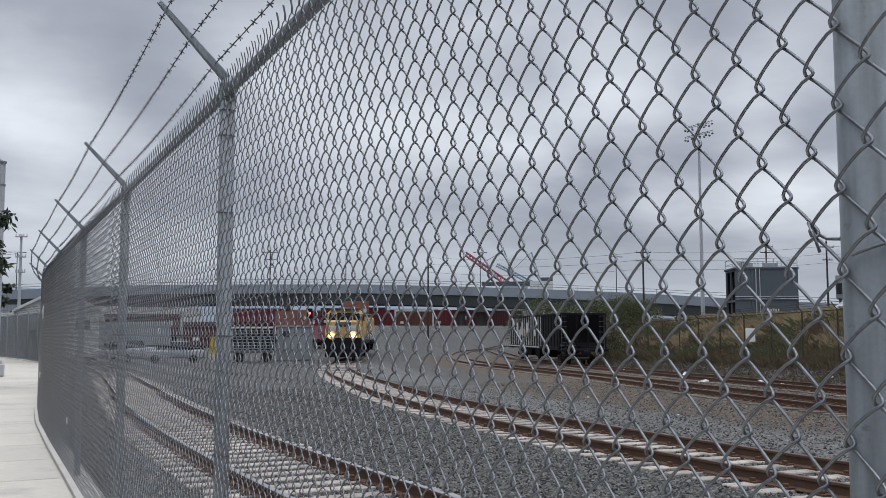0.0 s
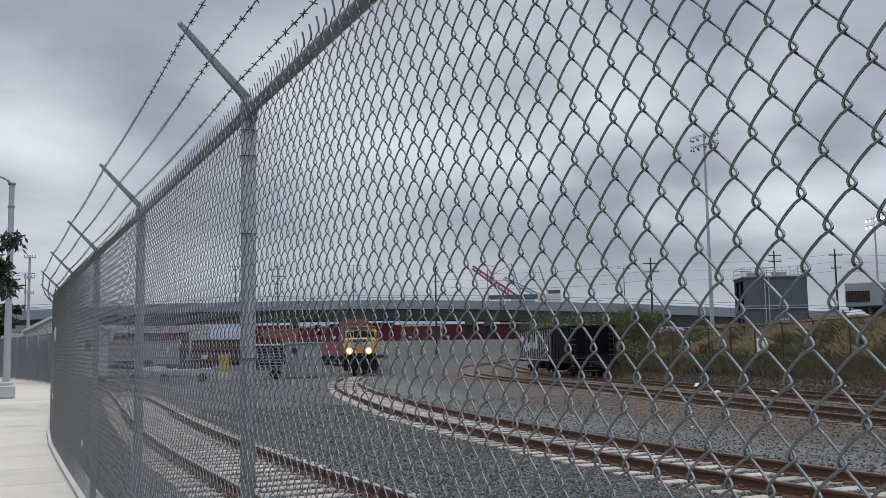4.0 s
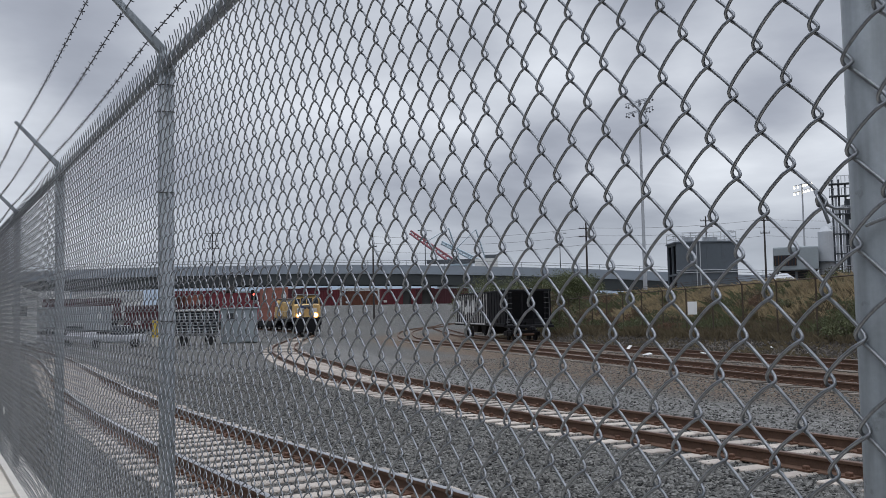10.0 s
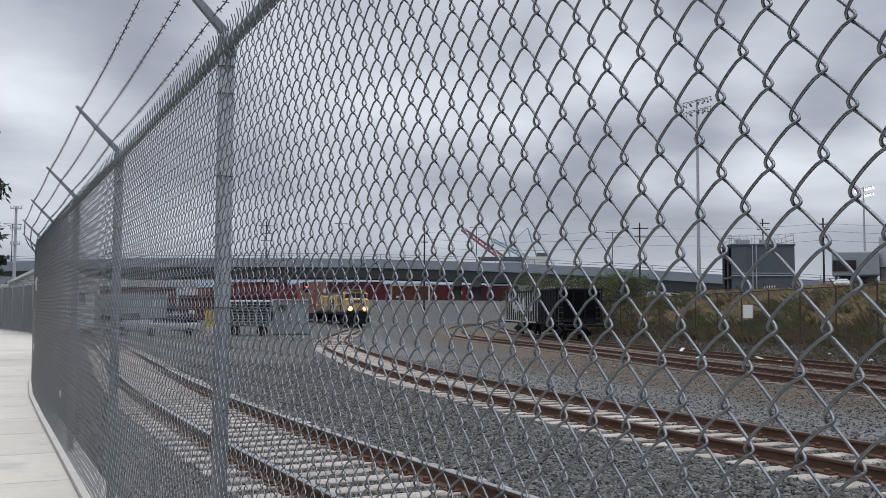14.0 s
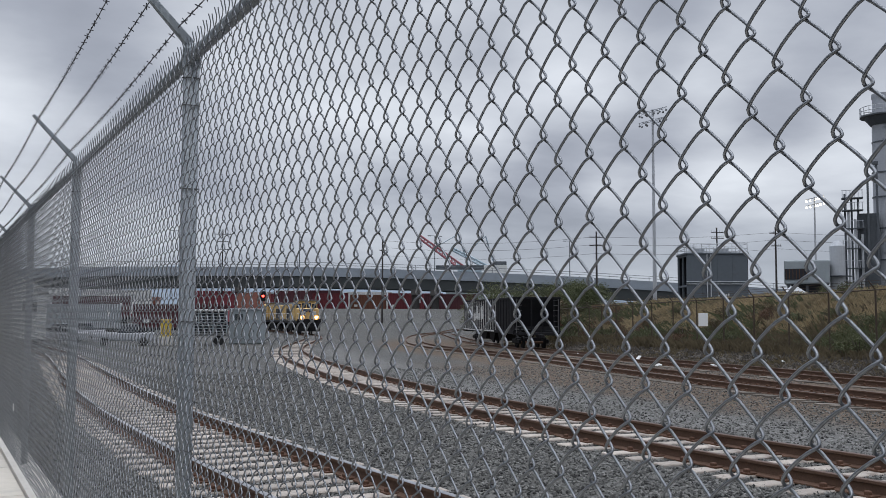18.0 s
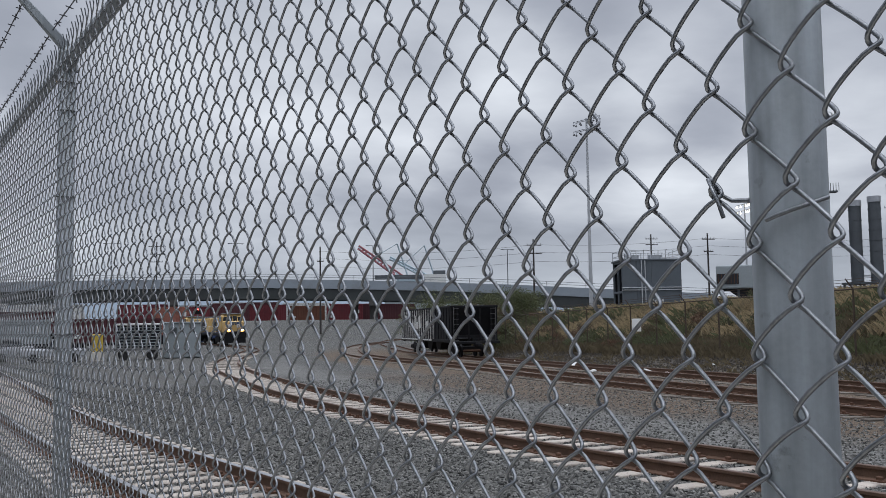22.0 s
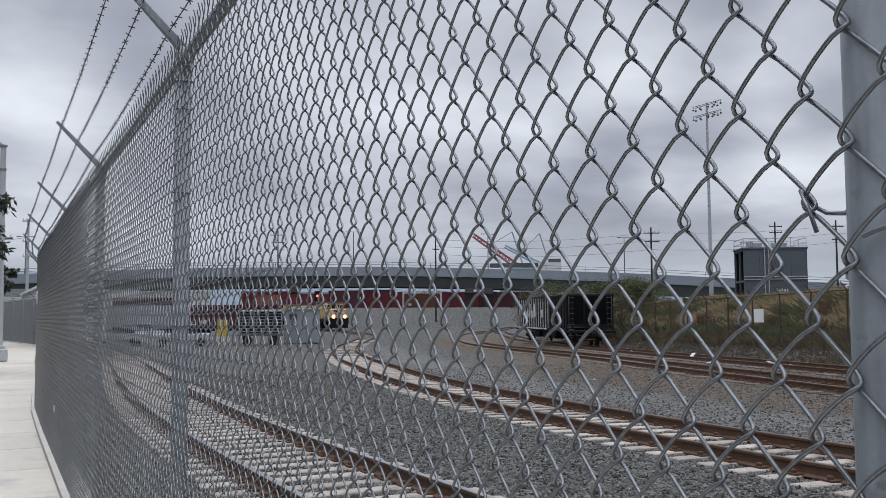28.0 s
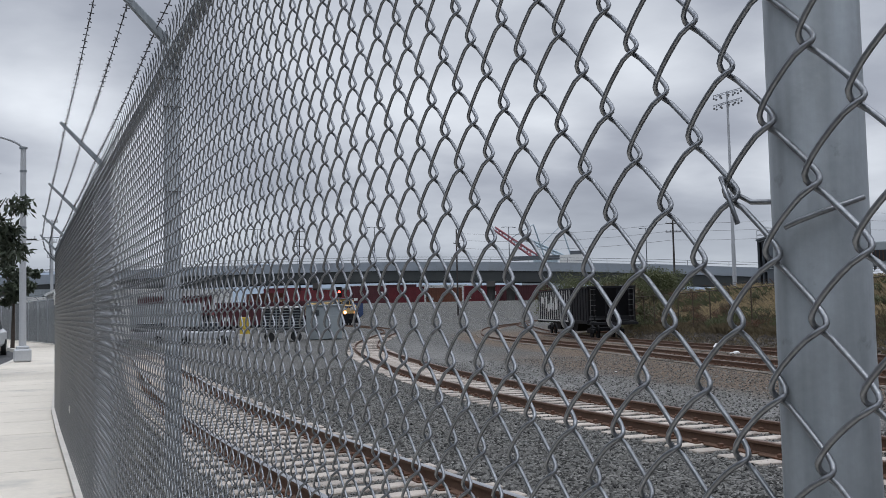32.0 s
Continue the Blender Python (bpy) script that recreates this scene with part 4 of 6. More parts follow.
def bush(x, y, size, seed, label):
    z = float(ground_z(x, y))
    b = thing("bush", pose(x, y, z), label, "bush", "bushes by the tracks")
    rnd = random.Random(seed)
    bm = bmesh.new()
    for _ in range(6):
        a = rnd.uniform(0, math.tau)
        rod(bm, (0, 0, -0.05), (size * 0.5 * math.cos(a), size * 0.5 * math.sin(a), size * rnd.uniform(0.5, 0.9)), 0.03, 5, 0.008)
    part("stems", bm, M["bark"], b)
    wide = 0.42 if size < 3 else 0.27
    few = 1 if size >= 1.2 else 0.7
    cl = [(rnd.gauss(0, wide) * size, rnd.gauss(0, wide) * size, size * rnd.uniform(0.2, 0.95), size * rnd.uniform(0.18, 0.36)) for _ in range(16 if size < 3 else 34)]
    leaf_cloud("crown", cl, int(2600 * few) if size < 3 else 13000, (0.065 if size >= 1.3 else 0.045) * min(size, 1.8) + 0.014, seed, M[("russet", "bush", "bush", "weed", "bush")[seed % 5]], b)


for k, (x, y, s) in enumerate(((45.5, 66, 2.6), (47.5, 71, 3.4), (43.0, 61, 2.0), (51, 76, 3.6), (38.5, 45, 1.0), (41.5, 50, 1.2), (34.5, 27, 0.9), (37, 33, 1.0), (33, 16, 1.0))):
    bush(x, y, s, 30 + k, "straggling green and brown bush on the bank")

for k, (x, y, s) in enumerate(((50.5, 84.5, 5.2), (53.5, 83.0, 5.0), (56.4, 81.2, 4.0), (59.0, 79.0, 2.6), (54.6, 74.5, 3.2))):
    bush(x, y, s, (31, 32, 34)[k % 3] + 15 * k, "tall rounded green thicket behind the parked wagon")

rnd_b = random.Random(77)
for k in range(96):
    y = rnd_b.uniform(2, 76)
    bush(float(np.interp(y, FENCE_Y, FENCE_X)) + rnd_b.uniform(-0.6, 7.0), y, rnd_b.uniform(0.45, 1.25), 60 + k, "low straggling brown bush on the bank")

sign = thing("sign", pose(31.9, 34.2, float(ground_z(31.9, 34.2)) + 1.68, 0, 0, -28), "blank white sign plate on the yard fence", "sign")
bm = bmesh.new()
box(bm, (0.45, 0.02, 0.62), (0, -0.06, 0), bevel=0.006)
part("plate", bm, M["sign"], sign)
bm = bmesh.new()
for s in (-0.2, 0.2):
    box(bm, (0.5, 0.015, 0.03), (0, -0.03, s))
part("bracket", bm, M["fence_rust"], sign)


def litter(x, y, size, seed, label="crumpled white plastic litter beside the track"):
    rnd = random.Random(seed)
    bm = bmesh.new()
    bmesh.ops.create_icosphere(bm, subdivisions=2, radius=size)
    for v in bm.verts:
        v.co *= 0.7 + 0.6 * rnd.random()
        v.co.z = max(v.co.z * 0.45, -0.02)
    ob = part("litter", bm, M["litter"])
    ob.location = (x, y, float(ground_z(x, y)) + 0.03)
    tagged(ob, label, "litter", "litter along the tracks")


for k, (x, y, s) in enumerate(((26.6, 31.3, 0.2), (27.2, 27.5, 0.1), (28.0, 24.0, 0.13), (29.0, 35.5, 0.1), (27.4, 21.0, 0.15), (30.6, 38.6, 0.09), (16.2, 24.5, 0.04), (14.0, 17.5, 0.035), (28.6, 29.6, 0.16), (29.4, 27.0, 0.12), (28.9, 17.0, 0.12), (27.0, 13.5, 0.1), (30.2, 33.0, 0.12), (20.2, 15.2, 0.07))):
    litter(x, y, s, k)


def clods(count, seed):
    """Clods of dark earth, stones and broken bits along the foot of the bank."""
    rnd = np.random.RandomState(seed)
    y = rnd.uniform(3, 74, count)
    off = -3.0 + 3.4 * rnd.uniform(0, 1, count) ** 0.8
    x = np.interp(y, FENCE_Y, FENCE_X) + off
    z = ground_z(x, y)
    size = rnd.uniform(0.03, 0.13, count) * rnd.uniform(0.4, 1, count)
    base = np.array([(1, 0, 0), (-1, 0, 0), (0, 1, 0), (0, -1, 0), (0, 0, 1), (0, 0, -1)], float)
    tri = np.array([(0, 2, 4), (2, 1, 4), (1, 3, 4), (3, 0, 4), (2, 0, 5), (1, 2, 5), (3, 1, 5), (0, 3, 5)])
    v = (base[None] * rnd.uniform(0.5, 1.3, (count, 6, 1)) + rnd.uniform(-0.3, 0.3, (count, 6, 3))) * size[:, None, None]
    v += np.stack([x, y, z], -1)[:, None]
    f = tri[None] + (np.arange(count) * 6)[:, None, None]
    ob = as_part("earth_clods", mesh_of("earth_clods", [(v.reshape(-1, 3), f.reshape(-1, 3))]), M["clod"])
    tagged(ob, "dark clods of earth along the foot of the bank", "earth", kind="stuff")


clods(16000, 12)


def broken_board(x, y, length, turn, tilt):
    bm = bmesh.new()
    r = box(bm, (length, 0.16, 0.035), (0, 0, 0), bevel=0.006)
    for v in bm.verts:
        if v.co.x > length * 0.4:
            v.co.x += 0.12 * math.sin(v.co.y * 40)
    ob = part("broken_board", bm, M["old_white"])
    ob.matrix_world = pose(x, y, float(ground_z(x, y)) + 0.05 + 0.5 * length * math.sin(radians(tilt)), 0, -tilt, turn)
    tagged(ob, "broken pale board lying beside the siding", "board", "litter along the tracks")


for x, y, length, turn, tilt in ((29.6, 36.2, 0.9, 40, 12), (27.8, 29.2, 0.5, 70, 8), (33.6, 46.5, 0.6, 55, 6)):
    broken_board(x, y, length, turn, tilt)


def caught_scrap(x, y, z, size, seed):
    """A scrap of plastic caught in the fabric of the fence."""
    rnd = random.Random(seed)
    bm = bmesh.new()
    bmesh.ops.create_icosphere(bm, subdivisions=2, radius=size)
    for v in bm.verts:
        v.co *= 0.6 + 0.7 * rnd.random()
        v.co.x *= 0.35
        v.co.z *= 1.7
    ob = part("plastic_scrap", bm, M["litter"])
    ob.location = (x, y, z)
    tagged(ob, "scrap of white plastic caught in the fence", "litter", "litter caught in the fence")


for k, (y, z, s) in enumerate(((14.6, 1.66, 0.055), (15.1, 0.72, 0.03), (9.4, 0.5, 0.02))):
    caught_scrap(near_fence_x(y) - 0.01, y, z, s, k)


# ------------------------------------------------------------------ wagon
def heading_at(points, y):
    q, t = spline(points, 0.5)
    n = int(np.argmin(np.abs(q[:, 1] - y)))
    return q[n], math.degrees(math.atan2(t[n][1], t[n][0])) - 90


def bogie(parent, y, mat="black"):
    bm = bmesh.new()
    for s in (-0.98, 0.98):
        box(bm, (0.16, 2.2, 0.3), (s, y, 0.52), bevel=0.05)
        box(bm, (0.2, 0.5, 0.4), (s, y, 0.55), bevel=0.05)
    box(bm, (2.0, 0.5, 0.3), (0, y, 0.62), bevel=0.04)
    b = part("bogie", bm, M[mat], parent)
    for dy in (-0.85, 0.85):
        for s in (-0.74, 0.74):
            bm = bmesh.new()
            rod(bm, (s - 0.06, y + dy, 0.45), (s + 0.06, y + dy, 0.45), 0.45, 22)
            part("wheel", bm, M["black"], b)
        bm = bmesh.new()
        rod(bm, (-0.9, y + dy, 0.45), (0.9, y + dy, 0.45), 0.08, 8)
        part("axle", bm, M["rust"], b)


def gondola():
    (x, y), turn = heading_at(TRACK_D, 63.4)
    g = thing("hopper_wagon", pose(x, y, float(ground_z(x, y)) + 0.19, 0, 0, turn + 2.5), "black open hopper wagon with pale worn side ribs", "railway wagon")
    L, Wd, lo, hi = 18.4, 3.2, 1.15, 3.5
    bm = bmesh.new()
    for s in (-1, 1):
        box(bm, (0.06, L, hi - lo), (s * Wd / 2, 0, (lo + hi) / 2))
        box(bm, (0.16, L + 0.1, 0.14), (s * Wd / 2, 0, hi), bevel=0.02)
        box(bm, (0.2, L, 0.22), (s * Wd / 2, 0, lo), bevel=0.02)
    part("side_wall", bm, M["black"], g)
    for s in (-1, 1):
        bm = bmesh.new()
        box(bm, (Wd, 0.07, hi - lo - 0.4), (0, s * (L / 2 - 0.5), (lo + hi) / 2 + 0.2), (-s * 12, 0, 0))
        box(bm, (Wd + 0.1, 0.16, 0.16), (0, s * L / 2, hi), bevel=0.02)
        for k in (-1.2, -0.4, 0.4, 1.2):
            box(bm, (0.09, 0.12, hi - lo), (k, s * L / 2, (lo + hi) / 2), bevel=0.01)
        part("end_wall", bm, M["black"], g)
        bm = bmesh.new()
        box(bm, (Wd, 1.3, 0.18), (0, s * (L / 2 + 0.1), 1.05), bevel=0.02)
        box(bm, (0.3, 0.9, 0.28), (0, s * (L / 2 + 0.9), 0.9), bevel=0.05)
        part("coupler", bm, M["black"], g)
        for k in (-1.4, 1.4):
            bm = bmesh.new()
            for zz in np.arange(1.2, 3.4, 0.36):
                box(bm, (0.36, 0.03, 0.03), (k - 0.1 * np.sign(k), s * (L / 2 + 0.12), zz))
            box(bm, (0.03, 0.03, 2.3), (k + 0.08 * np.sign(k), s * (L / 2 + 0.12), 2.3))
            part("ladder", bm, M["loco_grey"], g)
    for s in (-1, 1):
        for k in range(21):
            pale = s < 0 and k > 5
            bm = bmesh.new()
            box(bm, (0.06, 0.09, hi - lo), (s * (Wd / 2 + 0.05), -L / 2 + 0.5 + k * (L - 1) / 20, (lo + hi) / 2), bevel=0.012)
            part("rib", bm, M["old_white" if pale else "black"], g, "worn pale rib" if pale else "")
    for n, (yy, hgt, wd, zz) in enumerate(((1.6, 1.0, 0.75, 2.5), (2.6, 0.55, 0.7, 2.25), (3.5, 1.05, 0.7, 2.55), (4.5, 0.6, 0.8, 2.2), (5.5, 0.95, 0.6, 2.6), (7.2, 0.5, 1.1, 2.8), (-1.4, 0.6, 0.6, 2.3))):
        bm = bmesh.new()
        box(bm, (0.012, wd, hgt), (-Wd / 2 - 0.05, yy, zz), (8 * (n % 3) - 8, 0, 0), bevel=0.0)
        part("paint_patch", bm, M["white_paint"], g, "white sprayed paint patch")
    bm = bmesh.new()
    box(bm, (0.03, L * 0.66, 0.10), (-Wd / 2 - 0.115, L * 0.16, lo + 0.02))
    part("sill_stripe", bm, M["old_white"], g, "worn pale stripe")
    bm = bmesh.new()
    for k in (-3.0, 0, 3.0):
        r = box(bm, (2.3, 2.5, 0.8), (0, k, 0.85))
        for v in r["verts"]:
            if v.co.z < 0.8:
                v.co.y = k + (v.co.y - k) * 0.45
    part("hopper_bay", bm, M["black"], g)
    for yy in (-L / 2 + 1.9, L / 2 - 1.9):
        bogie(g, yy)


gondola()


# ------------------------------------------------------------------ locomotive
def locomotive(label, lit):
    loco = thing("locomotive", Matrix.Identity(4), label, "locomotive", "vehicles of the train")
    # front at the origin, body running back along +y
    bm = bmesh.new()
    box(bm, (3.1, 18.2, 0.35), (0, 9.3, 1.55), bevel=0.05)
    part("underframe", bm, M["black"], loco)
    bm = bmesh.new()
    r = box(bm, (2.95, 1.7, 1.75), (0, 1.75, 2.6), bevel=0.18)
    part("nose", bm, M["yellow"], loco)
    bm = bmesh.new()
    box(bm, (3.2, 2.6, 2.75), (0, 3.8, 3.1), bevel=0.42)
    cab = part("cab", bm, M["yellow"], loco)
    bm = bmesh.new()
    box(bm, (2.7, 2.7, 0.14), (0, 3.8, 4.52), bevel=0.06)
    part("cab_roof", bm, M["loco_grey"], cab)
    # four-part windscreen, its outer panes dropped and canted outwards
    for x0, dz, cant in ((-1.04, -0.08, 9), (-0.34, 0, 0), (0.34, 0, 0), (1.04, -0.08, -9)):
        bm = bmesh.new()
        box(bm, (0.58, 0.05, 0.66), (x0, 2.48, 3.82 + dz), (0, cant, 0), bevel=0.02)
        pane = part("windscreen", bm, M["glass"], cab)
        bm = bmesh.new()
        box(bm, (0.5, 0.02, 0.05), (x0, 2.445, 3.72 + dz), (0, cant + 25, 0))
        part("wiper", bm, M["black"], pane)
    # seams of the nose door
    for x0 in (-0.42, 0.42):
        bm = bmesh.new()
        box(bm, (0.07, 0.03, 1.5), (x0, 0.895, 2.62))
        part("nose_seam", bm, M["loco_grey"], loco)
    bm = bmesh.new()
    for x0 in (-0.36, 0.36):
        box(bm, (0.6, 0.03, 0.34), (x0, 0.89, 3.12), (0, 12 if x0 < 0 else -12, 0), bevel=0.01)
    part("nose_badge", bm, M["blue_box"], loco, "blue painted badge on the nose")
    for s in (-1, 1):
        for yy in (3.2, 4.2):
            bm = bmesh.new()
            box(bm, (0.05, 0.8, 0.7), (s * 1.6, yy, 3.8), bevel=0.02)
            part("side_window", bm, M["glass"], cab)
    bm = bmesh.new()
    box(bm, (1.85, 12.6, 2.2), (0, 11.5, 2.95), bevel=0.1)
    hood = part("long_hood", bm, M["yellow"], loco)
    bm = bmesh.new()
    box(bm, (1.6, 12.2, 0.2), (0, 11.5, 4.12), bevel=0.06)
    for yy in (9.0, 12.6, 15.2):
        rod(bm, (0, yy, 4.15), (0, yy, 4.4), 0.6, 16)
    part("hood_roof", bm, M["loco_grey"], hood)
    for s in (-1, 1):
        for k in range(9):
            bm = bmesh.new()
            box(bm, (0.04, 1.05, 1.5), (s * 0.94, 6.2 + k * 1.28, 2.75), bevel=0.015)
            part("hood_door", bm, M["dark" if k in (5, 6, 7) else "yellow"], hood)
    bm = bmesh.new()
    r = box(bm, (2.9, 0.5, 0.75), (0, 0.25, 0.75))
    for v in r["verts"]:
        if v.co.z < 0.7 and v.co.y > 0:
            v.co.y += 0.2
    part("plough", bm, M["black"], loco)
    bm = bmesh.new()
    box(bm, (3.15, 0.14, 0.9), (0, 0.05, 1.55), bevel=0.03)
    part("pilot_beam", bm, M["black"], loco)
    bm = bmesh.new()
    box(bm, (0.34, 0.7, 0.36), (0, -0.25, 1.0), bevel=0.06)
    part("coupler", bm, M["black"], loco)
    for s in (-1, 1):
        bm = bmesh.new()
        box(bm, (0.34, 0.3, 0.34), (s * 0.92, 0.0, 2.22), bevel=0.05)
        hs = part("ditch_light", bm, M["loco_grey"], loco)
        bm = bmesh.new()
        rod(bm, (s * 0.92, -0.16, 2.22), (s * 0.92, -0.20, 2.22), 0.165, 18)
        part("lens", bm, M["headlight" if lit else "glass"], hs, "glowing warm headlight lens" if lit else "")
        # glowing disc imitates the halo round a lit lens; chrome reflector when unlit
        bm = bmesh.new()
        rod(bm, (s * 0.92, -0.152, 2.22), (s * 0.92, -0.165, 2.22), 0.34, 22)
        part("reflector", bm, M["reflector" if lit else "chrome"], hs, "warm glowing disc standing in for the headlight halo" if lit else "")
        bm = bmesh.new()
        for yy in (0.2, 2.2, 4.6, 7, 9.5, 12, 14.5, 17, 18.2):
            rod(bm, (s * 1.42, yy, 1.7), (s * 1.42, yy, 2.75), 0.022, 5)
        rod(bm, (s * 1.42, 0.2, 2.75), (s * 1.42, 18.2, 2.75), 0.022, 5)
        part("handrail", bm, M["white_paint"], loco)
        bm = bmesh.new()
        for k in range(4):
            box(bm, (0.5, 0.3, 0.04), (s * 1.2, 0.55, 0.45 + k * 0.32))
        box(bm, (0.04, 0.34, 1.2), (s * 1.45, 0.55, 0.95))
        part("steps", bm, M["loco_grey"], loco)
        bm = bmesh.new()
        box(bm, (0.78, 0.05, 0.5), (s * 0.7, 0.88, 2.75), bevel=0.02)
        for k in range(5):
            box(bm, (0.7, 0.02, 0.035), (s * 0.7, 0.845, 2.58 + k * 0.085))
        part("number_board", bm, M["old_white"], loco)
    bm = bmesh.new()
    box(bm, (0.7, 0.14, 0.3), (0, 0.85, 3.2), bevel=0.04)
    part("headlight_box", bm, M["loco_grey"], loco)
    bm = bmesh.new()
    box(bm, (2.4, 4.2, 0.95), (0, 9.6, 0.85), bevel=0.15)
    part("fuel_tank", bm, M["black"], loco)
    for yy in (3.6, 15.4):
        bogie(loco, yy - 0.2)
    return loco


def stack_wagon(load, high, label):
    """A well wagon with one or two freight containers; near end at the origin, body along +y."""
    w = thing("container_wagon", Matrix.Identity(4), label, "railway wagon", "vehicles of the train")
    L = 16.6
    bm = bmesh.new()
    for e in (-1.25, 1.25):
        box(bm, (0.22, 12.6, 0.9), (e, L / 2, 0.95), bevel=0.03)
    box(bm, (2.5, 12.4, 0.2), (0, L / 2, 0.55))
    for yy in (1.2, L - 1.2):
        box(bm, (2.6, 2.3, 0.3), (0, yy, 1.1), bevel=0.04)
    part("well_frame", bm, M["black"], w)
    z = 0.66
    for k in range(2 if high else 1):
        bm = bmesh.new()
        n = 42
        rows = []
        for q in range(n + 1):
            yy = L / 2 - 6.05 + q * 12.1 / n
            dep = 1.22 - (0.045 if q % 2 else 0)
            rows.append([bm.verts.new((e * dep, yy, zz)) for e, zz in ((-1, z), (1, z), (1, z + 2.86), (-1, z + 2.86))])
        for a, b in zip(rows[:-1], rows[1:]):
            for q in range(4):
                bm.faces.new((a[q], b[q], b[(q + 1) % 4], a[(q + 1) % 4]))
        bm.faces.new(rows[0][::-1])
        bm.faces.new(rows[-1])
        bmesh.ops.recalc_face_normals(bm, faces=bm.faces)
        box_part = part("container", bm, M[load[k]], w)
        bm = bmesh.new()
        for e in (-1.16, 1.16):
            for yy in (L / 2 - 6.08, L / 2 + 6.08):
                box(bm, (0.16, 0.16, 2.9), (e, yy, z + 1.45))
            for zz in (z + 0.08, z + 2.84):
                box(bm, (0.16, 12.2, 0.14), (e, L / 2, zz))
        for e in (-0.4, 0.4):
            rod(bm, (e, L / 2 - 6.12, z + 0.1), (e, L / 2 - 6.12, z + 2.8), 0.04, 6)
        part("corner_frame", bm, M[load[k]], box_part)
        bm = bmesh.new()
        box(bm, (0.5, 0.02, 0.8), (0.55, L / 2 - 6.12, z + 1.5))
        part("marking", bm, M["white_paint"], box_part, "pale marking plate")
        z += 2.92
    for yy in (1.25, L - 1.25):
        bogie(w, yy)
    return w


TRAIN = [locomotive("yellow diesel locomotive with lit headlights on the curve", True), locomotive("yellow diesel locomotive coupled behind the first", False),
         stack_wagon(("wagon_brown", "wagon_brown"), True, "well wagon with two stacked red-brown containers"),
         stack_wagon(("wagon_pink",), False, "well wagon with one faded red container"),
         stack_wagon(("wagon_pink",), False, "well wagon with one faded red container"),
         stack_wagon(("red_box", "wagon_brown"), True, "well wagon with red and red-brown stacked containers")]
TRAIN_START = (0.0, 19.6, 39.2, 57.0, 74.8, 92.6)
TRAIN_LENGTH = (18.2, 18.2, 16.6, 16.6, 16.6, 16.6)
bq, bt = spline(TRACK_B, 0.25)
brun = np.hypot(bq[:, 0], bq[:, 1])
barc = np.arange(len(bq)) * 0.25
OUT = np.where(bq[:, 1] > 20)[0]


def rail_point(along):
    x, y = (float(np.interp(along, barc, bq[:, k])) for k in (0, 1))
    return Vector((x, y, float(ground_z(x, y)) + 0.19))


def train_pose(dist, behind, length, turned=False):
    """A vehicle with both its bogies on the rails; dist is how far off the first locomotive's nose is, in metres from the fence."""
    along = float(np.interp(dist, brun[OUT], barc[OUT])) + behind
    a, b = rail_point(along + 2.0), rail_point(along + length - 2.0)
    way = (b - a).normalized()
    turn = math.degrees(math.atan2(way.y, way.x)) - 90
    tip = a - way * 2.0
    m = pose(*tip, 0, 0, turn)
    return m @ pose(0, length, 0, 0, 0, 180) if turned else m


# seconds, metres
TRAIN_ROWS = [(0, 80.5), (2.5, 87.0), (4.5, 92.5), (6, 96.5), (9, 104.5), (11.5, 111), (13, 115), (16, 123), (19, 131), (21, 136), (23, 141), (26, 148.5), (29, 156), (32, 163)]

# ------------------------------------------------------------------ sheds, cabinets and vehicles of the yard
def ground_pose(x, y, turn=0.0, dz=0.0):
    return pose(x, y, float(ground_z(x, y)) + dz, 0, 0, turn)


shelter = thing("equipment_shelter", ground_pose(26.0, 88.6, -16), "plain grey steel equipment shelter beside the track", "shelter")
bm = bmesh.new()
box(bm, (3.3, 4.6, 3.1), (0, 0, 1.6), bevel=0.04)
part("body", bm, M["shelter"], shelter)
bm = bmesh.new()
box(bm, (3.5, 4.8, 0.14), (0, 0, 3.22), bevel=0.03)
part("roof", bm, M["shelter"], shelter)
bm = bmesh.new()
box(bm, (0.95, 0.06, 2.1), (0.9, -2.33, 1.2), bevel=0.01)
d = part("door", bm, M["shelter"], shelter)
bm = bmesh.new()
box(bm, (0.05, 0.06, 0.16), (0.55, -2.39, 1.2))
part("handle", bm, M["dark"], d)
bm = bmesh.new()
for k in range(6):
    box(bm, (0.7, 0.05, 0.04), (-0.8, -2.33, 2.3 + k * 0.09))
part("vent", bm, M["dark"], shelter)

rack = thing("generator_trailer", ground_pose(21.2, 85.5, -12), "trailer with slatted dark bays and a pale roof", "trailer")
bm = bmesh.new()
box(bm, (3.9, 2.5, 0.16), (0, 0, 3.1), bevel=0.03)
part("roof", bm, M["white_paint"], rack)
bm = bmesh.new()
box(bm, (3.7, 2.2, 1.9), (0, 0.1, 2.05), bevel=0.03)
part("body", bm, M["dark"], rack)
for k in range(7):
    bm = bmesh.new()
    box(bm, (3.75, 0.05, 0.07), (0, -1.05, 1.25 + k * 0.26), bevel=0.01)
    part("slat", bm, M["shelter"], rack)
for s in (-1.85, -0.6, 0.65, 1.85):
    bm = bmesh.new()
    box(bm, (0.1, 0.1, 2.0), (s, -1.08, 2.05), bevel=0.01)
    part("upright", bm, M["shelter"], rack)
bm = bmesh.new()
box(bm, (4.0, 2.2, 0.2), (0, 0, 0.95), bevel=0.03)
part("bed", bm, M["loco_grey"], rack)
for s in (-1.2, 1.2):
    for yy in (-0.9, 0.9):
        bm = bmesh.new()
        rod(bm, (s, yy - 0.14, 0.45), (s, yy + 0.14, 0.45), 0.45, 18)
        part("wheel", bm, M["tyre"], rack)

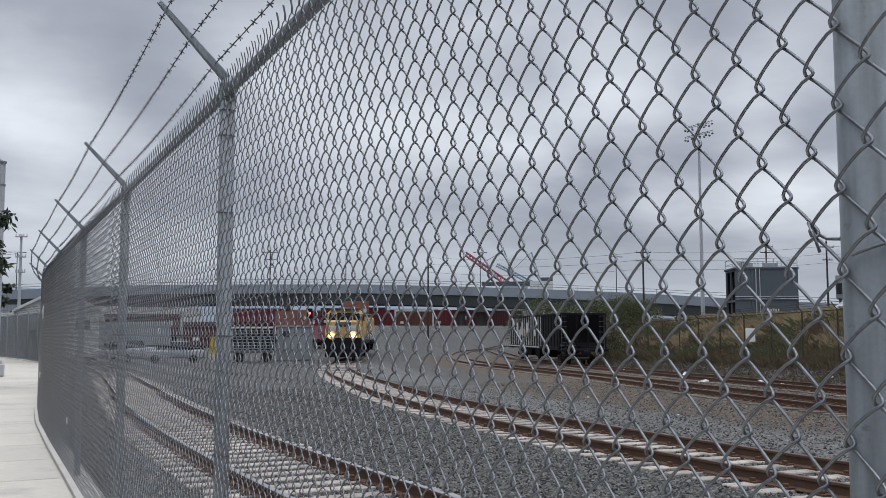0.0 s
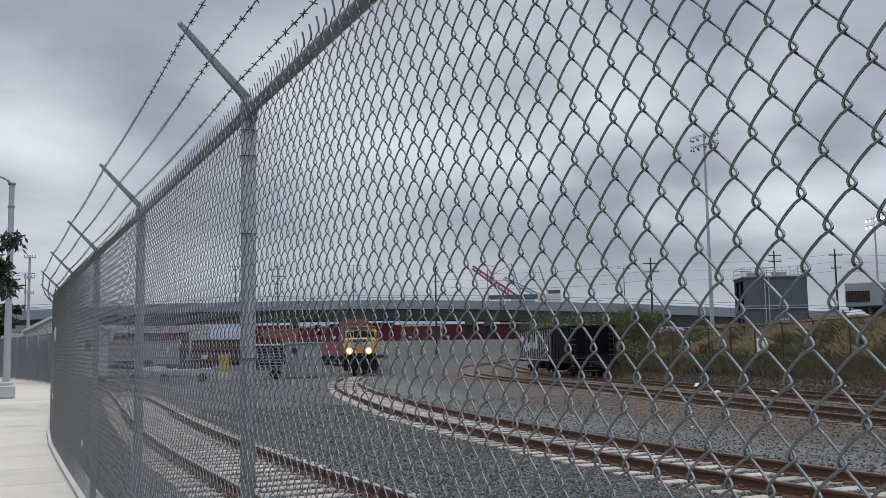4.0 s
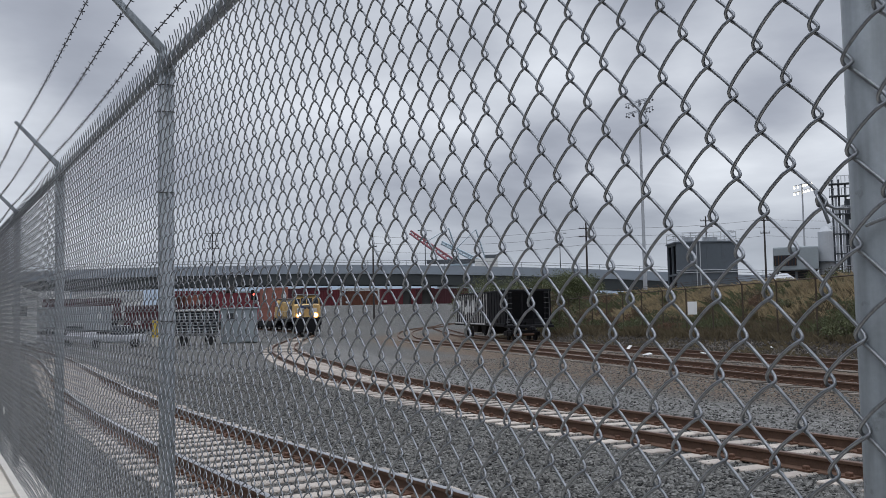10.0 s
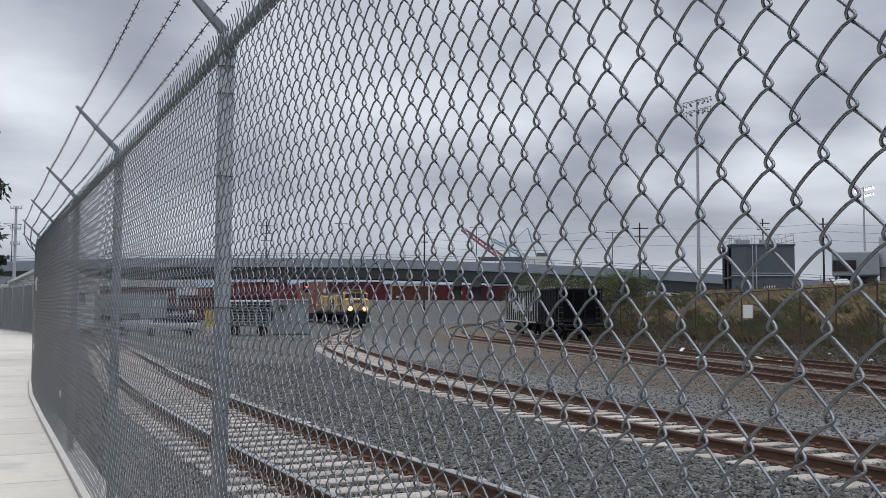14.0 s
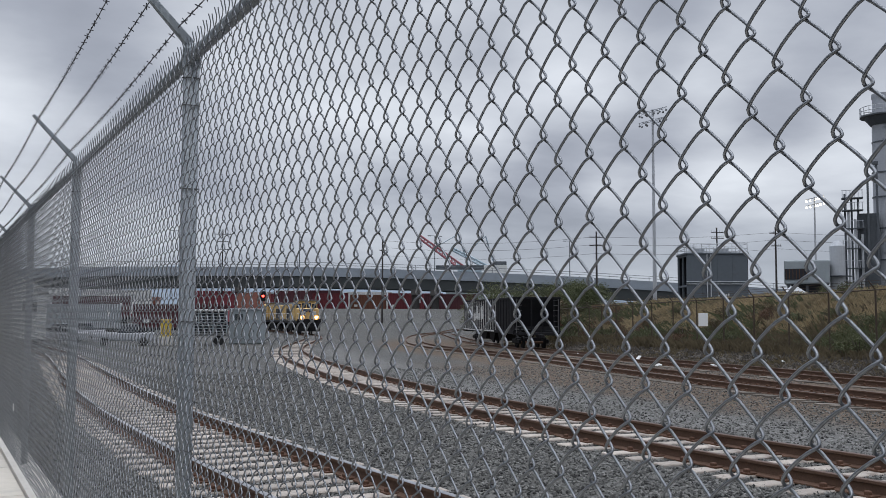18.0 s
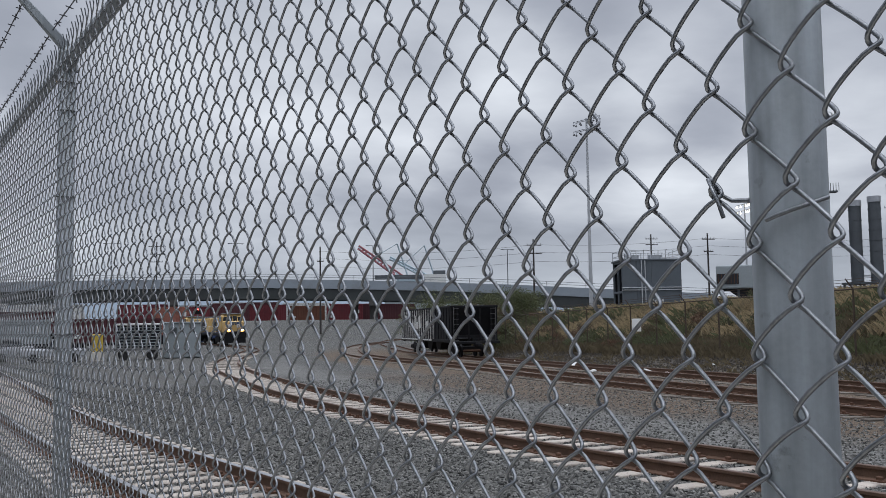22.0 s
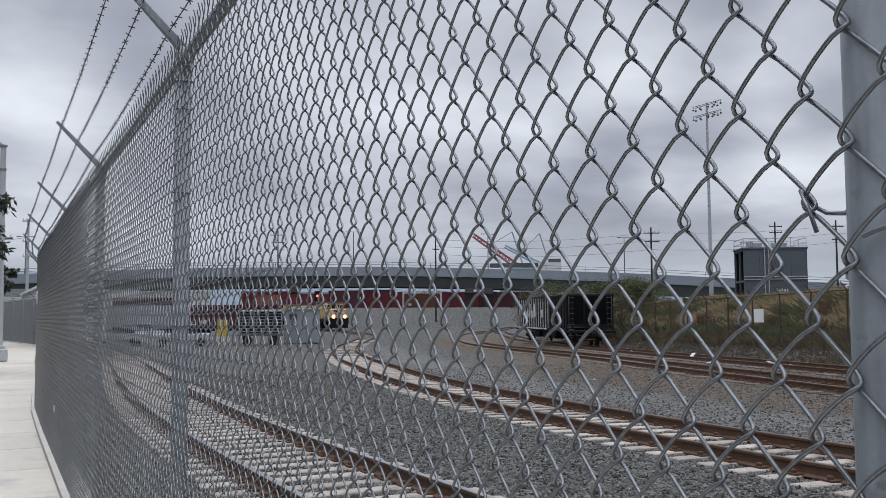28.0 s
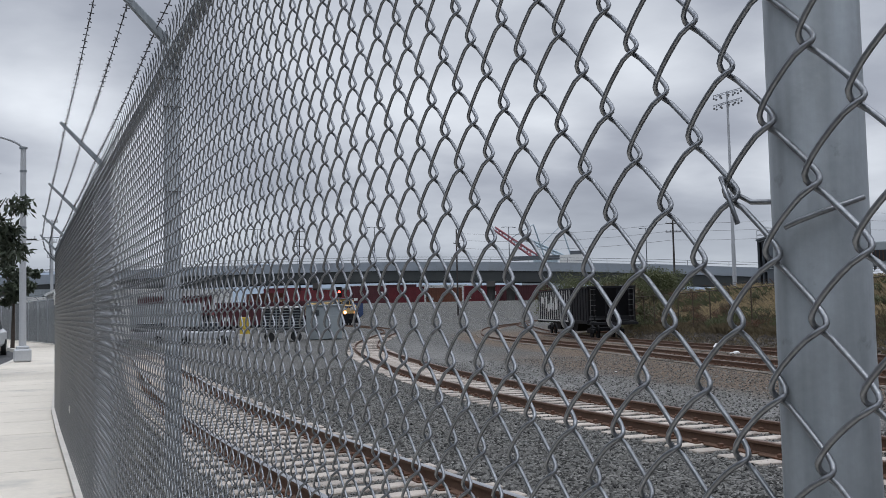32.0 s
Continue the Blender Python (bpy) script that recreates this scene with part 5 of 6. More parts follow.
cab2 = thing("panel_cabinet", ground_pose(17.8, 85.6, -10), "yellow-fronted cabinet on a grey plinth", "cabinet")
bm = bmesh.new()
box(bm, (0.9, 0.8, 1.5), (0, 0, 1.55), bevel=0.03)
part("body", bm, M["panel_yellow"], cab2)
bm = bmesh.new()
box(bm, (1.1, 1.0, 0.8), (0, 0, 0.4), bevel=0.03)
part("plinth", bm, M["curb"], cab2)


def van(x, y, turn, label):
    v = thing("pickup_truck", ground_pose(x, y, turn), label, "truck", "parked yard trucks")
    bm = bmesh.new()
    box(bm, (1.9, 5.2, 0.7), (0, 0, 0.8), bevel=0.12)
    part("body", bm, M["yard_white"], v)
    bm = bmesh.new()
    r = box(bm, (1.75, 2.0, 0.75), (0, -0.5, 1.5))
    for q in r["verts"]:
        if q.co.z > 1.5:
            q.co.x *= 0.82
            q.co.y = -0.5 + (q.co.y + 0.5) * 0.75
    part("cabin", bm, M["glass"], v)
    bm = bmesh.new()
    box(bm, (1.45, 1.45, 0.06), (0, -0.5, 1.88), bevel=0.02)
    part("roof", bm, M["yard_white"], v)
    for sx in (-0.9, 0.9):
        for sy in (-1.6, 1.6):
            bm = bmesh.new()
            rod(bm, (sx - 0.13, sy, 0.38), (sx + 0.13, sy, 0.38), 0.38, 16)
            part("wheel", bm, M["tyre"], v)


van(14.4, 86.5, 82, "white pickup truck parked among the yard sheds")
van(9.6, 92, 75, "white pickup truck parked beside the pale wagons")
van(13.0, 104, 80, "white pickup truck parked behind the yard sheds")


def container(x, y, z, turn, mat, label, length=12.2, high=2.9, wide=2.45, mark=True):
    c = thing("container", pose(x, y, z, 0, 0, turn), label, "container", "containers below the bridge")
    lid = "old_white" if length < 8 and 2.6 < high < 3.6 else mat
    bm = bmesh.new()
    n = int(length / 0.28)
    for s in (-1, 1):
        rows = []
        for k in range(n + 1):
            xx = -length / 2 + 0.06 + k * (length - 0.12) / n
            dep = s * (wide / 2 - (0.045 if k % 2 else 0.0))
            rows.append((bm.verts.new((xx, dep, 0.15)), bm.verts.new((xx, dep, high - 0.12))))
        for a, b in zip(rows[:-1], rows[1:]):
            bm.faces.new((a[0], b[0], b[1], a[1]))
    part("side_panel", bm, M[mat], c)
    bm = bmesh.new()
    for s in (-1, 1):
        for zz in (0.09, high - 0.07):
            box(bm, (length, 0.12, 0.16), (0, s * (wide / 2 - 0.03), zz))
            box(bm, (0.12, wide, 0.16), (s * (length / 2 - 0.06), 0, zz))
        for e in (-1, 1):
            box(bm, (0.16, 0.16, high), (e * (length / 2 - 0.07), s * (wide / 2 - 0.06), high / 2))
        box(bm, (0.06, wide - 0.1, high - 0.2), (s * (length / 2 - 0.08), 0, high / 2))
    part("frame", bm, M[mat], c)
    bm = bmesh.new()
    box(bm, (length - 0.02, wide + 0.03, 0.16), (0, 0, high + 0.04))
    part("roof", bm, M[lid], c)
    if mark:
        bm = bmesh.new()
        box(bm, (0.75, 0.02, 0.5), (-length * 0.36, -wide / 2 - 0.012, 0.85))
        part("marking", bm, M["white_paint"], c, "pale marking plate")
        bm = bmesh.new()
        box(bm, (0.35, 0.02, 0.8), (length * 0.38, -wide / 2 - 0.012, 1.9))
        part("marking", bm, M["white_paint"], c, "pale marking plate")


ends = ((30.5, 165.5), (84.5, 145.5))
turn = math.degrees(math.atan2(ends[1][1] - ends[0][1], ends[1][0] - ends[0][0]))
run = 0.0
whole = math.hypot(ends[1][0] - ends[0][0], ends[1][1] - ends[0][1])
for k, (size, high, colour) in enumerate(((6.1, 2.9, "red_box"), (6.1, 2.6, "maroon_box"), (9.2, 2.9, "red_box"), (6.1, 2.6, "maroon_box"), (6.1, 2.7, "red_box"), (6.1, 2.45, "rust_box"), (6.1, 2.7, "red_box"), (9.2, 2.6, "maroon_box"))):
    far = 1.19 if k < 4 else 1.32
    s = (run + size / 2) / whole
    run += size + 0.25 + 0.35 * (k % 3 == 1)
    x, y = far * (ends[0][0] + (ends[1][0] - ends[0][0]) * s), far * (ends[0][1] + (ends[1][1] - ends[0][1]) * s + 0.5 * (k % 2))
    if k < 2:
        continue  # the running track passes here
    container(x, y, float(ground_z(x, y)) + 0.05, turn + (k % 3) * 1.4 - 1.2, colour, {"red_box": "crimson freight container in a row below the bridge", "maroon_box": "dull maroon freight container in a row below the bridge", "rust_box": "rust-brown freight container in a row below the bridge"}[colour], high=high * far * (1.15 if k < 4 else 1.0), length=size * far, mark=k % 3 != 1)
for k, m in enumerate(("old_white", "red_box", "shelter", "maroon_box", "old_white", "red_box", "shelter")):
    s = (k + 0.5) / 7
    x, y = ends[0][0] + (ends[1][0] - ends[0][0] + 10) * s, ends[0][1] + (ends[1][1] - ends[0][1]) * s + 11
    if k == 0:
        continue
    x, y = x * 1.4, y * 1.4
    container(x, y, float(ground_z(x, y)) + 0.05, turn, m, {"old_white": "dirty white freight container behind the red row", "red_box": "dark red freight container stacked behind others", "maroon_box": "dull maroon freight container behind the red row", "shelter": "grey freight container behind the red row"}[m], high=4.9 - 0.3 * (k % 3), length=12.2, mark=False)
for k, (x, y, m, lab) in enumerate(((11, 172, "old_white", "dirty white freight container in a row below the bridge"), (23.5, 169, "maroon_box", "dull maroon freight container in a row below the bridge"), (-2, 175, "white_paint", "dirty white freight container in a row below the bridge"), (2, 139, "shelter", "pale grey freight container on a flat wagon"), (16, 134, "shelter", "pale grey freight container on a flat wagon"), (29.5, 131, "maroon_box", "dull maroon freight container on a flat wagon"))):
    container(x, y, float(ground_z(x, y)) + (2.4 if k < 3 else 1.0), -8 - k, m, lab, high=3.3 if k < 3 else 3.0, mark=k != 3)
    # the flat wagon that carries it
    w = thing("flat_wagon", pose(x, y, float(ground_z(x, y)), 0, 0, -8 - k), "dark flat wagon under a freight container", "railway wagon", "flat wagons")
    bm = bmesh.new()
    top = 2.4 if k < 3 else 1.0
    box(bm, (12.6, 2.5, 0.34), (0, 0, top - 0.18), bevel=0.03)
    part("deck", bm, M["black"], w)
    for s in (-4.5, 4.5):
        bm = bmesh.new()
        box(bm, (2.2, 2.1, top - 0.34), (s, 0, (top - 0.34) / 2))
        part("bogie", bm, M["black"], w)


container(54.0, 168.5, float(ground_z(54.0, 168.5)) + 0.1, -18, "blue_box", "dark blue freight container beside the running track", length=6.1, high=3.6, mark=False)
# pale trailers and boxes standing beyond the yard
for k, (x, m, lab) in enumerate(((-9, "old_white", "worn white trailer box beyond the yard"), (4, "shelter", "grey trailer box beyond the yard"), (17.5, "white_paint", "dirty white trailer box beyond the yard"), (30, "old_white", "worn white trailer box beyond the yard"))):
    container(x, 187 - 0.1 * x, float(ground_z(x, 187 - 0.1 * x)) + 0.9, -6, m, lab, high=4.3, mark=False)


def box_truck(x, y, turn):
    v = thing("box_truck", ground_pose(x, y, turn), "white box truck parked below the bridge", "truck")
    bm = bmesh.new()
    box(bm, (2.4, 5.2, 2.5), (0, 1.0, 2.2), bevel=0.05)
    part("cargo_box", bm, M["white_paint"], v)
    bm = bmesh.new()
    box(bm, (2.2, 1.8, 1.9), (0, -2.6, 1.6), bevel=0.15)
    cab = part("cab", bm, M["white_paint"], v)
    bm = bmesh.new()
    box(bm, (1.9, 0.05, 0.7), (0, -3.5, 2.05), bevel=0.02)
    part("windscreen", bm, M["glass"], cab)
    bm = bmesh.new()
    box(bm, (2.0, 7.2, 0.3), (0, 0, 0.75), bevel=0.03)
    part("chassis", bm, M["black"], v)
    for sx in (-0.95, 0.95):
        for sy in (-2.4, 2.2):
            bm = bmesh.new()
            rod(bm, (sx - 0.14, sy, 0.45), (sx + 0.14, sy, 0.45), 0.45, 16)
            part("wheel", bm, M["tyre"], v)


box_truck(98.6, 199.5, -20)
signal = thing("signal_mast", pose(37.0, 118.8, float(ground_z(37.0, 118.8))), "railway signal mast showing a red light", "signal")
bm = bmesh.new()
rod(bm, (0, 0, -0.1), (0, 0, 5.6), 0.07, 9)
part("mast", bm, M["galv"], signal)
bm = bmesh.new()
box(bm, (0.75, 0.08, 1.3), (0, -0.12, 5.1), bevel=0.03)
hd = part("signal_head", bm, M["black"], signal)
bm = bmesh.new()
rod(bm, (0, -0.17, 5.12), (0, -0.2, 5.12), 0.16, 16)
part("lens", bm, M["redlight"], hd, "glowing red lens")
bm = bmesh.new()
for k in range(14):
    box(bm, (0.36, 0.03, 0.03), (0, 0.15, 0.5 + k * 0.32))
part("ladder", bm, M["galv"], signal)

mast2 = thing("signal_mast", pose(25.95, 16.15, float(ground_z(25.95, 16.15))), "dark railway signal mast with a hooded head", "signal")
bm = bmesh.new()
rod(bm, (0, 0, -0.1), (0, 0, 6.1), 0.07, 9)
part("mast", bm, M["galv"], mast2)
bm = bmesh.new()
box(bm, (0.62, 0.5, 0.8), (-0.05, -0.3, 6.25), (8, 10, 20), bevel=0.06)
part("signal_head", bm, M["black"], mast2)
bm = bmesh.new()
for k in range(15):
    box(bm, (0.36, 0.03, 0.03), (0, 0.15, 0.5 + k * 0.34))
part("ladder", bm, M["galv"], mast2)

# ------------------------------------------------------------------ bridge
BRIDGE = [(-75, 212, 7.2), (-40, 209, 8.2), (-4, 204, 9.3), (30, 197.5, 10.9), (52, 192.5, 11.2), (71, 186.5, 11.3), (88, 179, 10.9), (102, 171, 10.3), (118, 160.5, 9.4), (133, 148.5, 8.1), (150, 133, 6.6), (170, 113, 5.0)]
bridge = thing("road_bridge", Matrix.Identity(4), "long concrete road bridge over the yard with railings", "bridge")
bp = np.array(BRIDGE)
bl, bh = spline(bp[:, :2], 4.0)
bz = np.interp(np.arange(len(bl)), np.linspace(0, len(bl) - 1, 400), np.interp(np.linspace(0, 1, 400), np.r_[0, np.cumsum(np.linalg.norm(np.diff(bp[:, :2], axis=0), axis=1))] / np.linalg.norm(np.diff(bp[:, :2], axis=0), axis=1).sum(), bp[:, 2]))


def bridge_band(name, o0, o1, d0, d1, mat):
    """A long solid along the bridge, between two offsets across and two depths below the coping."""
    v = []
    for (x, y), (tx, ty), z in zip(bl, bh, bz):
        nx, ny = ty, -tx
        v += [(x + nx * o, y + ny * o, z - d) for o, d in ((o0, d0), (o1, d0), (o1, d1), (o0, d1))]
    n = len(bl)
    i, k = np.meshgrid(np.arange(n - 1), np.arange(4), indexing="ij")
    f = np.stack([i * 4 + k, (i + 1) * 4 + k, (i + 1) * 4 + (k + 1) % 4, i * 4 + (k + 1) % 4], -1).reshape(-1, 4)
    return as_part(name, mesh_of(name, [(np.array(v), f)]), M[mat], bridge)


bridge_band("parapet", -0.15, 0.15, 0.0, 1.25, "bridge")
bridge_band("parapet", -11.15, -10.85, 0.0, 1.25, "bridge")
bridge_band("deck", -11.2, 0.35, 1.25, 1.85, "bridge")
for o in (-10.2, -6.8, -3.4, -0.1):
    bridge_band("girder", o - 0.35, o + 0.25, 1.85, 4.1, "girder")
for (x, y), (tx, ty), z in zip(bl[::2], bh[::2], bz[::2]):
    bm = bmesh.new()
    rod(bm, (x, y, z), (x, y, z + 1.0), 0.05, 5)
    part("rail_post", bm, M["plant_dark"], bridge)
for up in (0.5, 1.0):
    line = np.array([(x, y, z + up) for (x, y), z in zip(bl, bz)])
    as_part("hand_rail", mesh_of("hand_rail", [sweep(line, 0.04, 4)]), M["plant_dark"], bridge)
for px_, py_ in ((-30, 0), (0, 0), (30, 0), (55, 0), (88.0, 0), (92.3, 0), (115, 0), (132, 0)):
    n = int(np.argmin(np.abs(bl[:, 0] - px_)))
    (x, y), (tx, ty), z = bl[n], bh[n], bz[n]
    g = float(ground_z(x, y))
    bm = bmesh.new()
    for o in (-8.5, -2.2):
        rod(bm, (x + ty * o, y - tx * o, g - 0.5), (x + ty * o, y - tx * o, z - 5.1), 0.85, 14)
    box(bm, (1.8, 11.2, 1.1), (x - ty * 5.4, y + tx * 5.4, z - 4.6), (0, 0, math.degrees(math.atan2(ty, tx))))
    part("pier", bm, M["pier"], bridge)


def bridge_lamp(n):
    (x, y), (tx, ty), z = bl[n], bh[n], bz[n]
    l = thing("street_lamp", pose(x + ty * -0.6, y + tx * 0.6, z - 1.25), "thin twin-arm road lamp on the bridge", "street lamp", "bridge lamps")
    bm = bmesh.new()
    rod(bm, (0, 0, 0), (0, 0, 8.6), 0.11, 7, 0.07)
    part("pole", bm, M["plant_dark"], l)
    bm = bmesh.new()
    box(bm, (2.6, 0.08, 0.08), (0, 0, 8.6))
    for s in (-1.3, 1.3):
        box(bm, (0.7, 0.26, 0.14), (s, 0, 8.56), bevel=0.03)
    part("lantern", bm, M["plant_dark"], l)


for n in (20, 30, 36, 43, 50, 56):
    bridge_lamp(n)

# ------------------------------------------------------------------ plant on the bank
def cooling_tower(x, y, turn, w, d, z0, z1):
    """A panelled box with open bays in one flank, a ledge round its middle and a railed roof."""
    t = thing("cooling_tower", pose(x, y, 0, 0, 0, turn), "grey panelled cooling tower with open side bays and railed roof", "cooling tower")
    h = z1 - z0
    # front sheets, one beside the other
    for k in range(4):
        for n in range(2):
            bm = bmesh.new()
            box(bm, (w / 4 - 0.015, 0.12, h / 2 - 0.02), (-w / 2 + (k + 0.5) * w / 4, -d / 2, z0 + h * (0.25 + 0.5 * n)), bevel=0.01)
            part("panel", bm, M["tank"], t)
    bm = bmesh.new()
    box(bm, (0.12, d, h), (w / 2, 0, z0 + h / 2))
    box(bm, (w, 0.12, h), (0, d / 2, z0 + h / 2))
    box(bm, (w - 1.6, 0.1, h), (0.7, 0.4 - d / 2, z0 + h / 2))
    box(bm, (0.1, d - 0.3, h), (-w / 2 + 1.5, 0, z0 + h / 2))
    part("inner_wall", bm, M["dark"], t)
    for yy in (-d / 2 + 0.15, -0.05, d / 2 - 0.15):
        bm = bmesh.new()
        box(bm, (0.22, 0.22, h), (-w / 2 + 0.11, yy, z0 + h / 2), bevel=0.02)
        part("bay_post", bm, M["tank"], t)
    for zz in (z0 + h * 0.2, z0 + h * 0.47, z0 + h - 0.12):
        bm = bmesh.new()
        box(bm, (0.26, d, 0.24), (-w / 2 + 0.13, 0, zz), bevel=0.02)
        part("bay_beam", bm, M["tank"], t)
    bm = bmesh.new()
    box(bm, (w + 0.3, d + 0.3, 0.22), (0, 0, z1 + 0.08), bevel=0.03)
    part("roof", bm, M["tank"], t)
    for up in (0.0, 0.28):
        bm = bmesh.new()
        box(bm, (w + 0.1, 0.16, 0.09), (0, -d / 2 - 0.12, z0 + h * 0.5 + up), bevel=0.02)
        part("ledge", bm, M["plant_light"], t)
    for xx in (-w * 0.17, -w * 0.11):
        bm = bmesh.new()
        rod(bm, (xx, -d / 2 - 0.16, z0), (xx, -d / 2 - 0.16, z1), 0.06, 8)
        part("pipe", bm, M["plant_light"], t)
    bm = bmesh.new()
    for k in range(5):
        box(bm, (0.16, 0.02, 0.62 - 0.1 * (k % 2)), (w * 0.02 + k * 0.28, -d / 2 - 0.075, z0 + h * 0.3))
    part("lettering", bm, M["old_white"], t, "faded pale painted marks")
    for k in range(9):
        for yy in (-d / 2, d / 2):
            bm = bmesh.new()
            rod(bm, (-w / 2 + k * w / 8, yy, z1 + 0.1), (-w / 2 + k * w / 8, yy, z1 + 1.25), 0.045, 5)
            part("rail_post", bm, M["plant_light"], t)
    for up in (0.65, 1.22):
        ring = [(-w / 2, -d / 2, z1 + up), (w / 2, -d / 2, z1 + up), (w / 2, d / 2, z1 + up), (-w / 2, d / 2, z1 + up), (-w / 2, -d / 2, z1 + up)]
        bm = bmesh.new()
        for p, q in zip(ring[:-1], ring[1:]):
            rod(bm, p, q, 0.04, 5)
        part("guard_rail", bm, M["plant_light"], t)
    for xx in (-1.6, 1.2):
        bm = bmesh.new()
        rod(bm, (xx, 0.3, z1 + 0.15), (xx, 0.3, z1 + 0.8), 0.75, 18, 0.85)
        part("fan_stack", bm, M["plant_light"], t)


cooling_tower(81.3, 85.0, -30, 7.0, 5.0, 1.6, 8.55)


def lattice_rail(parent, r, z, count, mat):
    for k in range(count):
        a = k * math.tau / count
        bm = bmesh.new()
        rod(bm, (r * math.cos(a), r * math.sin(a), z), (r * math.cos(a), r * math.sin(a), z + 1.1), 0.05, 4)
        part("rail_post", bm, M[mat], parent)
    for up in (0.55, 1.1):
        ring = [(r * math.cos(a), r * math.sin(a), z + up) for a in np.linspace(0, math.tau, 33)]
        as_part("guard_rail", mesh_of("guard_rail", [sweep(np.array(ring), 0.045, 4)]), M[mat], parent)


stack = thing("exhaust_stack", pose(111.6, 83.9, 0), "tall grey steel exhaust stack with a railed platform", "chimney")
bm = bmesh.new()
rod(bm, (0, 0, 1.5), (0, 0, 20.5), 1.68, 40, 1.64)
rod(bm, (0, 0, 20.5), (0, 0, 27.6), 1.6, 40, 1.56)
part("shaft", bm, M["stack"], stack)
bm = bmesh.new()
rod(bm, (0, 0, 27.6), (0, 0, 31.1), 1.46, 36, caps=False)
rod(bm, (0, 0, 30.6), (0, 0, 31.15), 1.53, 36, caps=False)
part("top_section", bm, M["stack"], stack)
for z in (4.5, 8.8, 13.0, 17.2, 20.5, 24.6, 27.2):
    bm = bmesh.new()
    rod(bm, (0, 0, z - 0.09), (0, 0, z + 0.09), 1.74 if z < 21 else 1.65, 40)
    part("flange", bm, M["plant_dark"], stack)
bm = bmesh.new()
rod(bm, (0, 0, 28.0), (0, 0, 28.2), 3.05, 32)
rod(bm, (0, 0, 26.9), (0, 0, 28.0), 1.75, 24, 2.6)
part("platform", bm, M["plant_dark"], stack)
lattice_rail(stack, 3.0, 28.2, 20, "plant_light")
bm = bmesh.new()
for dx, dy in ((1.38, -0.98), (1.14, -1.24)):
    rod(bm, (dx, dy, 5), (dx, dy, 29.2), 0.04, 4)
for z in np.arange(5, 29, 0.6):
    rod(bm, (1.38, -0.98, z), (1.14, -1.24, z), 0.03, 4)
for z in np.arange(8, 29, 1.2):
    ring = [(1.26 + 0.42 * math.cos(a) , -1.11 + 0.42 * math.sin(a), z) for a in np.linspace(-2.4, 0.9, 8)]
    for p, q in zip(ring[:-1], ring[1:]):
        rod(bm, p, q, 0.03, 4)
part("ladder", bm, M["plant_dark"], stack)
bm = bmesh.new()
box(bm, (1.7, 1.3, 0.2), (1.45, -1.75, 18.6), (0, 0, -40))
for k in range(5):
    rod(bm, (0.95 + k * 0.3, -1.75 - k * 0.22, 18.7), (0.95 + k * 0.3, -1.75 - k * 0.22, 19.8), 0.05, 4)
part("side_platform", bm, M["plant_dark"], stack)

boiler = thing("boiler_frame", pose(107.6, 84.9, 0, 0, 0, -50), "steel-framed boiler house with pipes and platforms", "industrial building")
bm = bmesh.new()
box(bm, (2.6, 3.4, 13.2), (0.9, 0.4, 8.2), bevel=0.05)
part("casing", bm, M["plant_dark"], boiler)
for k, (dx, zt) in enumerate(((-1.9, 17.4), (-1.1, 17.4), (-0.3, 16.8), (0.9, 21.2), (2.0, 21.3))):
    bm = bmesh.new()
    box(bm, (0.26, 0.26, zt - 1.5), (dx, -1.6, (zt + 1.5) / 2))
    part("column", bm, M["plant_dark"], boiler)
bm = bmesh.new()
box(bm, (1.6, 0.5, 0.45), (1.4, -1.6, 21.3))
part("duct", bm, M["plant_dark"], boiler)
for n, z in enumerate((5.0, 7.6, 10.2, 12.8, 15.2, 16.8)):
    bm = bmesh.new()
    box(bm, (2.6, 1.8, 0.1), (-1.0, -1.5, z))
    f = part("platform", bm, M["plant_dark"], boiler)
    bm = bmesh.new()
    for k in range(6):
        rod(bm, (-2.2 + k * 0.48, -2.35, z), (-2.2 + k * 0.48, -2.35, z + 1.0), 0.04, 4)
    box(bm, (2.6, 0.06, 0.06), (-1.0, -2.35, z + 1.0))
    part("guard_rail", bm, M["stack"], f)
for dx, zt in ((-1.5, 15), (-0.7, 14), (0.1, 12)):
    bm = bmesh.new()
    rod(bm, (dx, -2.0, 2), (dx, -2.0, zt), 0.16, 8)
    part("pipe", bm, M["plant_light"], boiler)


def small_stack(x, y, top):
    s = thing("exhaust_stack", pose(x, y, 0), "dark ribbed exhaust stack on a steel base", "chimney", "small stacks")
    bm = bmesh.new()
    rod(bm, (0, 0, 6.0), (0, 0, top - 0.8), 0.8, 24)
    part("shaft", bm, M["plant_dark"], s)
    bm = bmesh.new()
    rod(bm, (0, 0, top - 0.8), (0, 0, top), 0.88, 24)
    part("cap", bm, M["stack"], s)
    for z in np.arange(7.5, top - 1, 1.4):
        bm = bmesh.new()
        rod(bm, (0, 0, z - 0.07), (0, 0, z + 0.07), 0.85, 24)
        part("flange", bm, M["plant_dark"], s)
    bm = bmesh.new()
    box(bm, (2.9, 2.9, 0.3), (0, 0, 6.0))
    for dx in (-1.2, 1.2):
        for dy in (-1.2, 1.2):
            box(bm, (0.24, 0.24, 4.6), (dx, dy, 3.8))
    box(bm, (1.8, 1.8, 3.6), (0, 0, 3.8))
    part("base_frame", bm, M["plant_dark"], s)


small_stack(114.5, 79.6, 17.2)
small_stack(115.9, 77.6, 17.6)

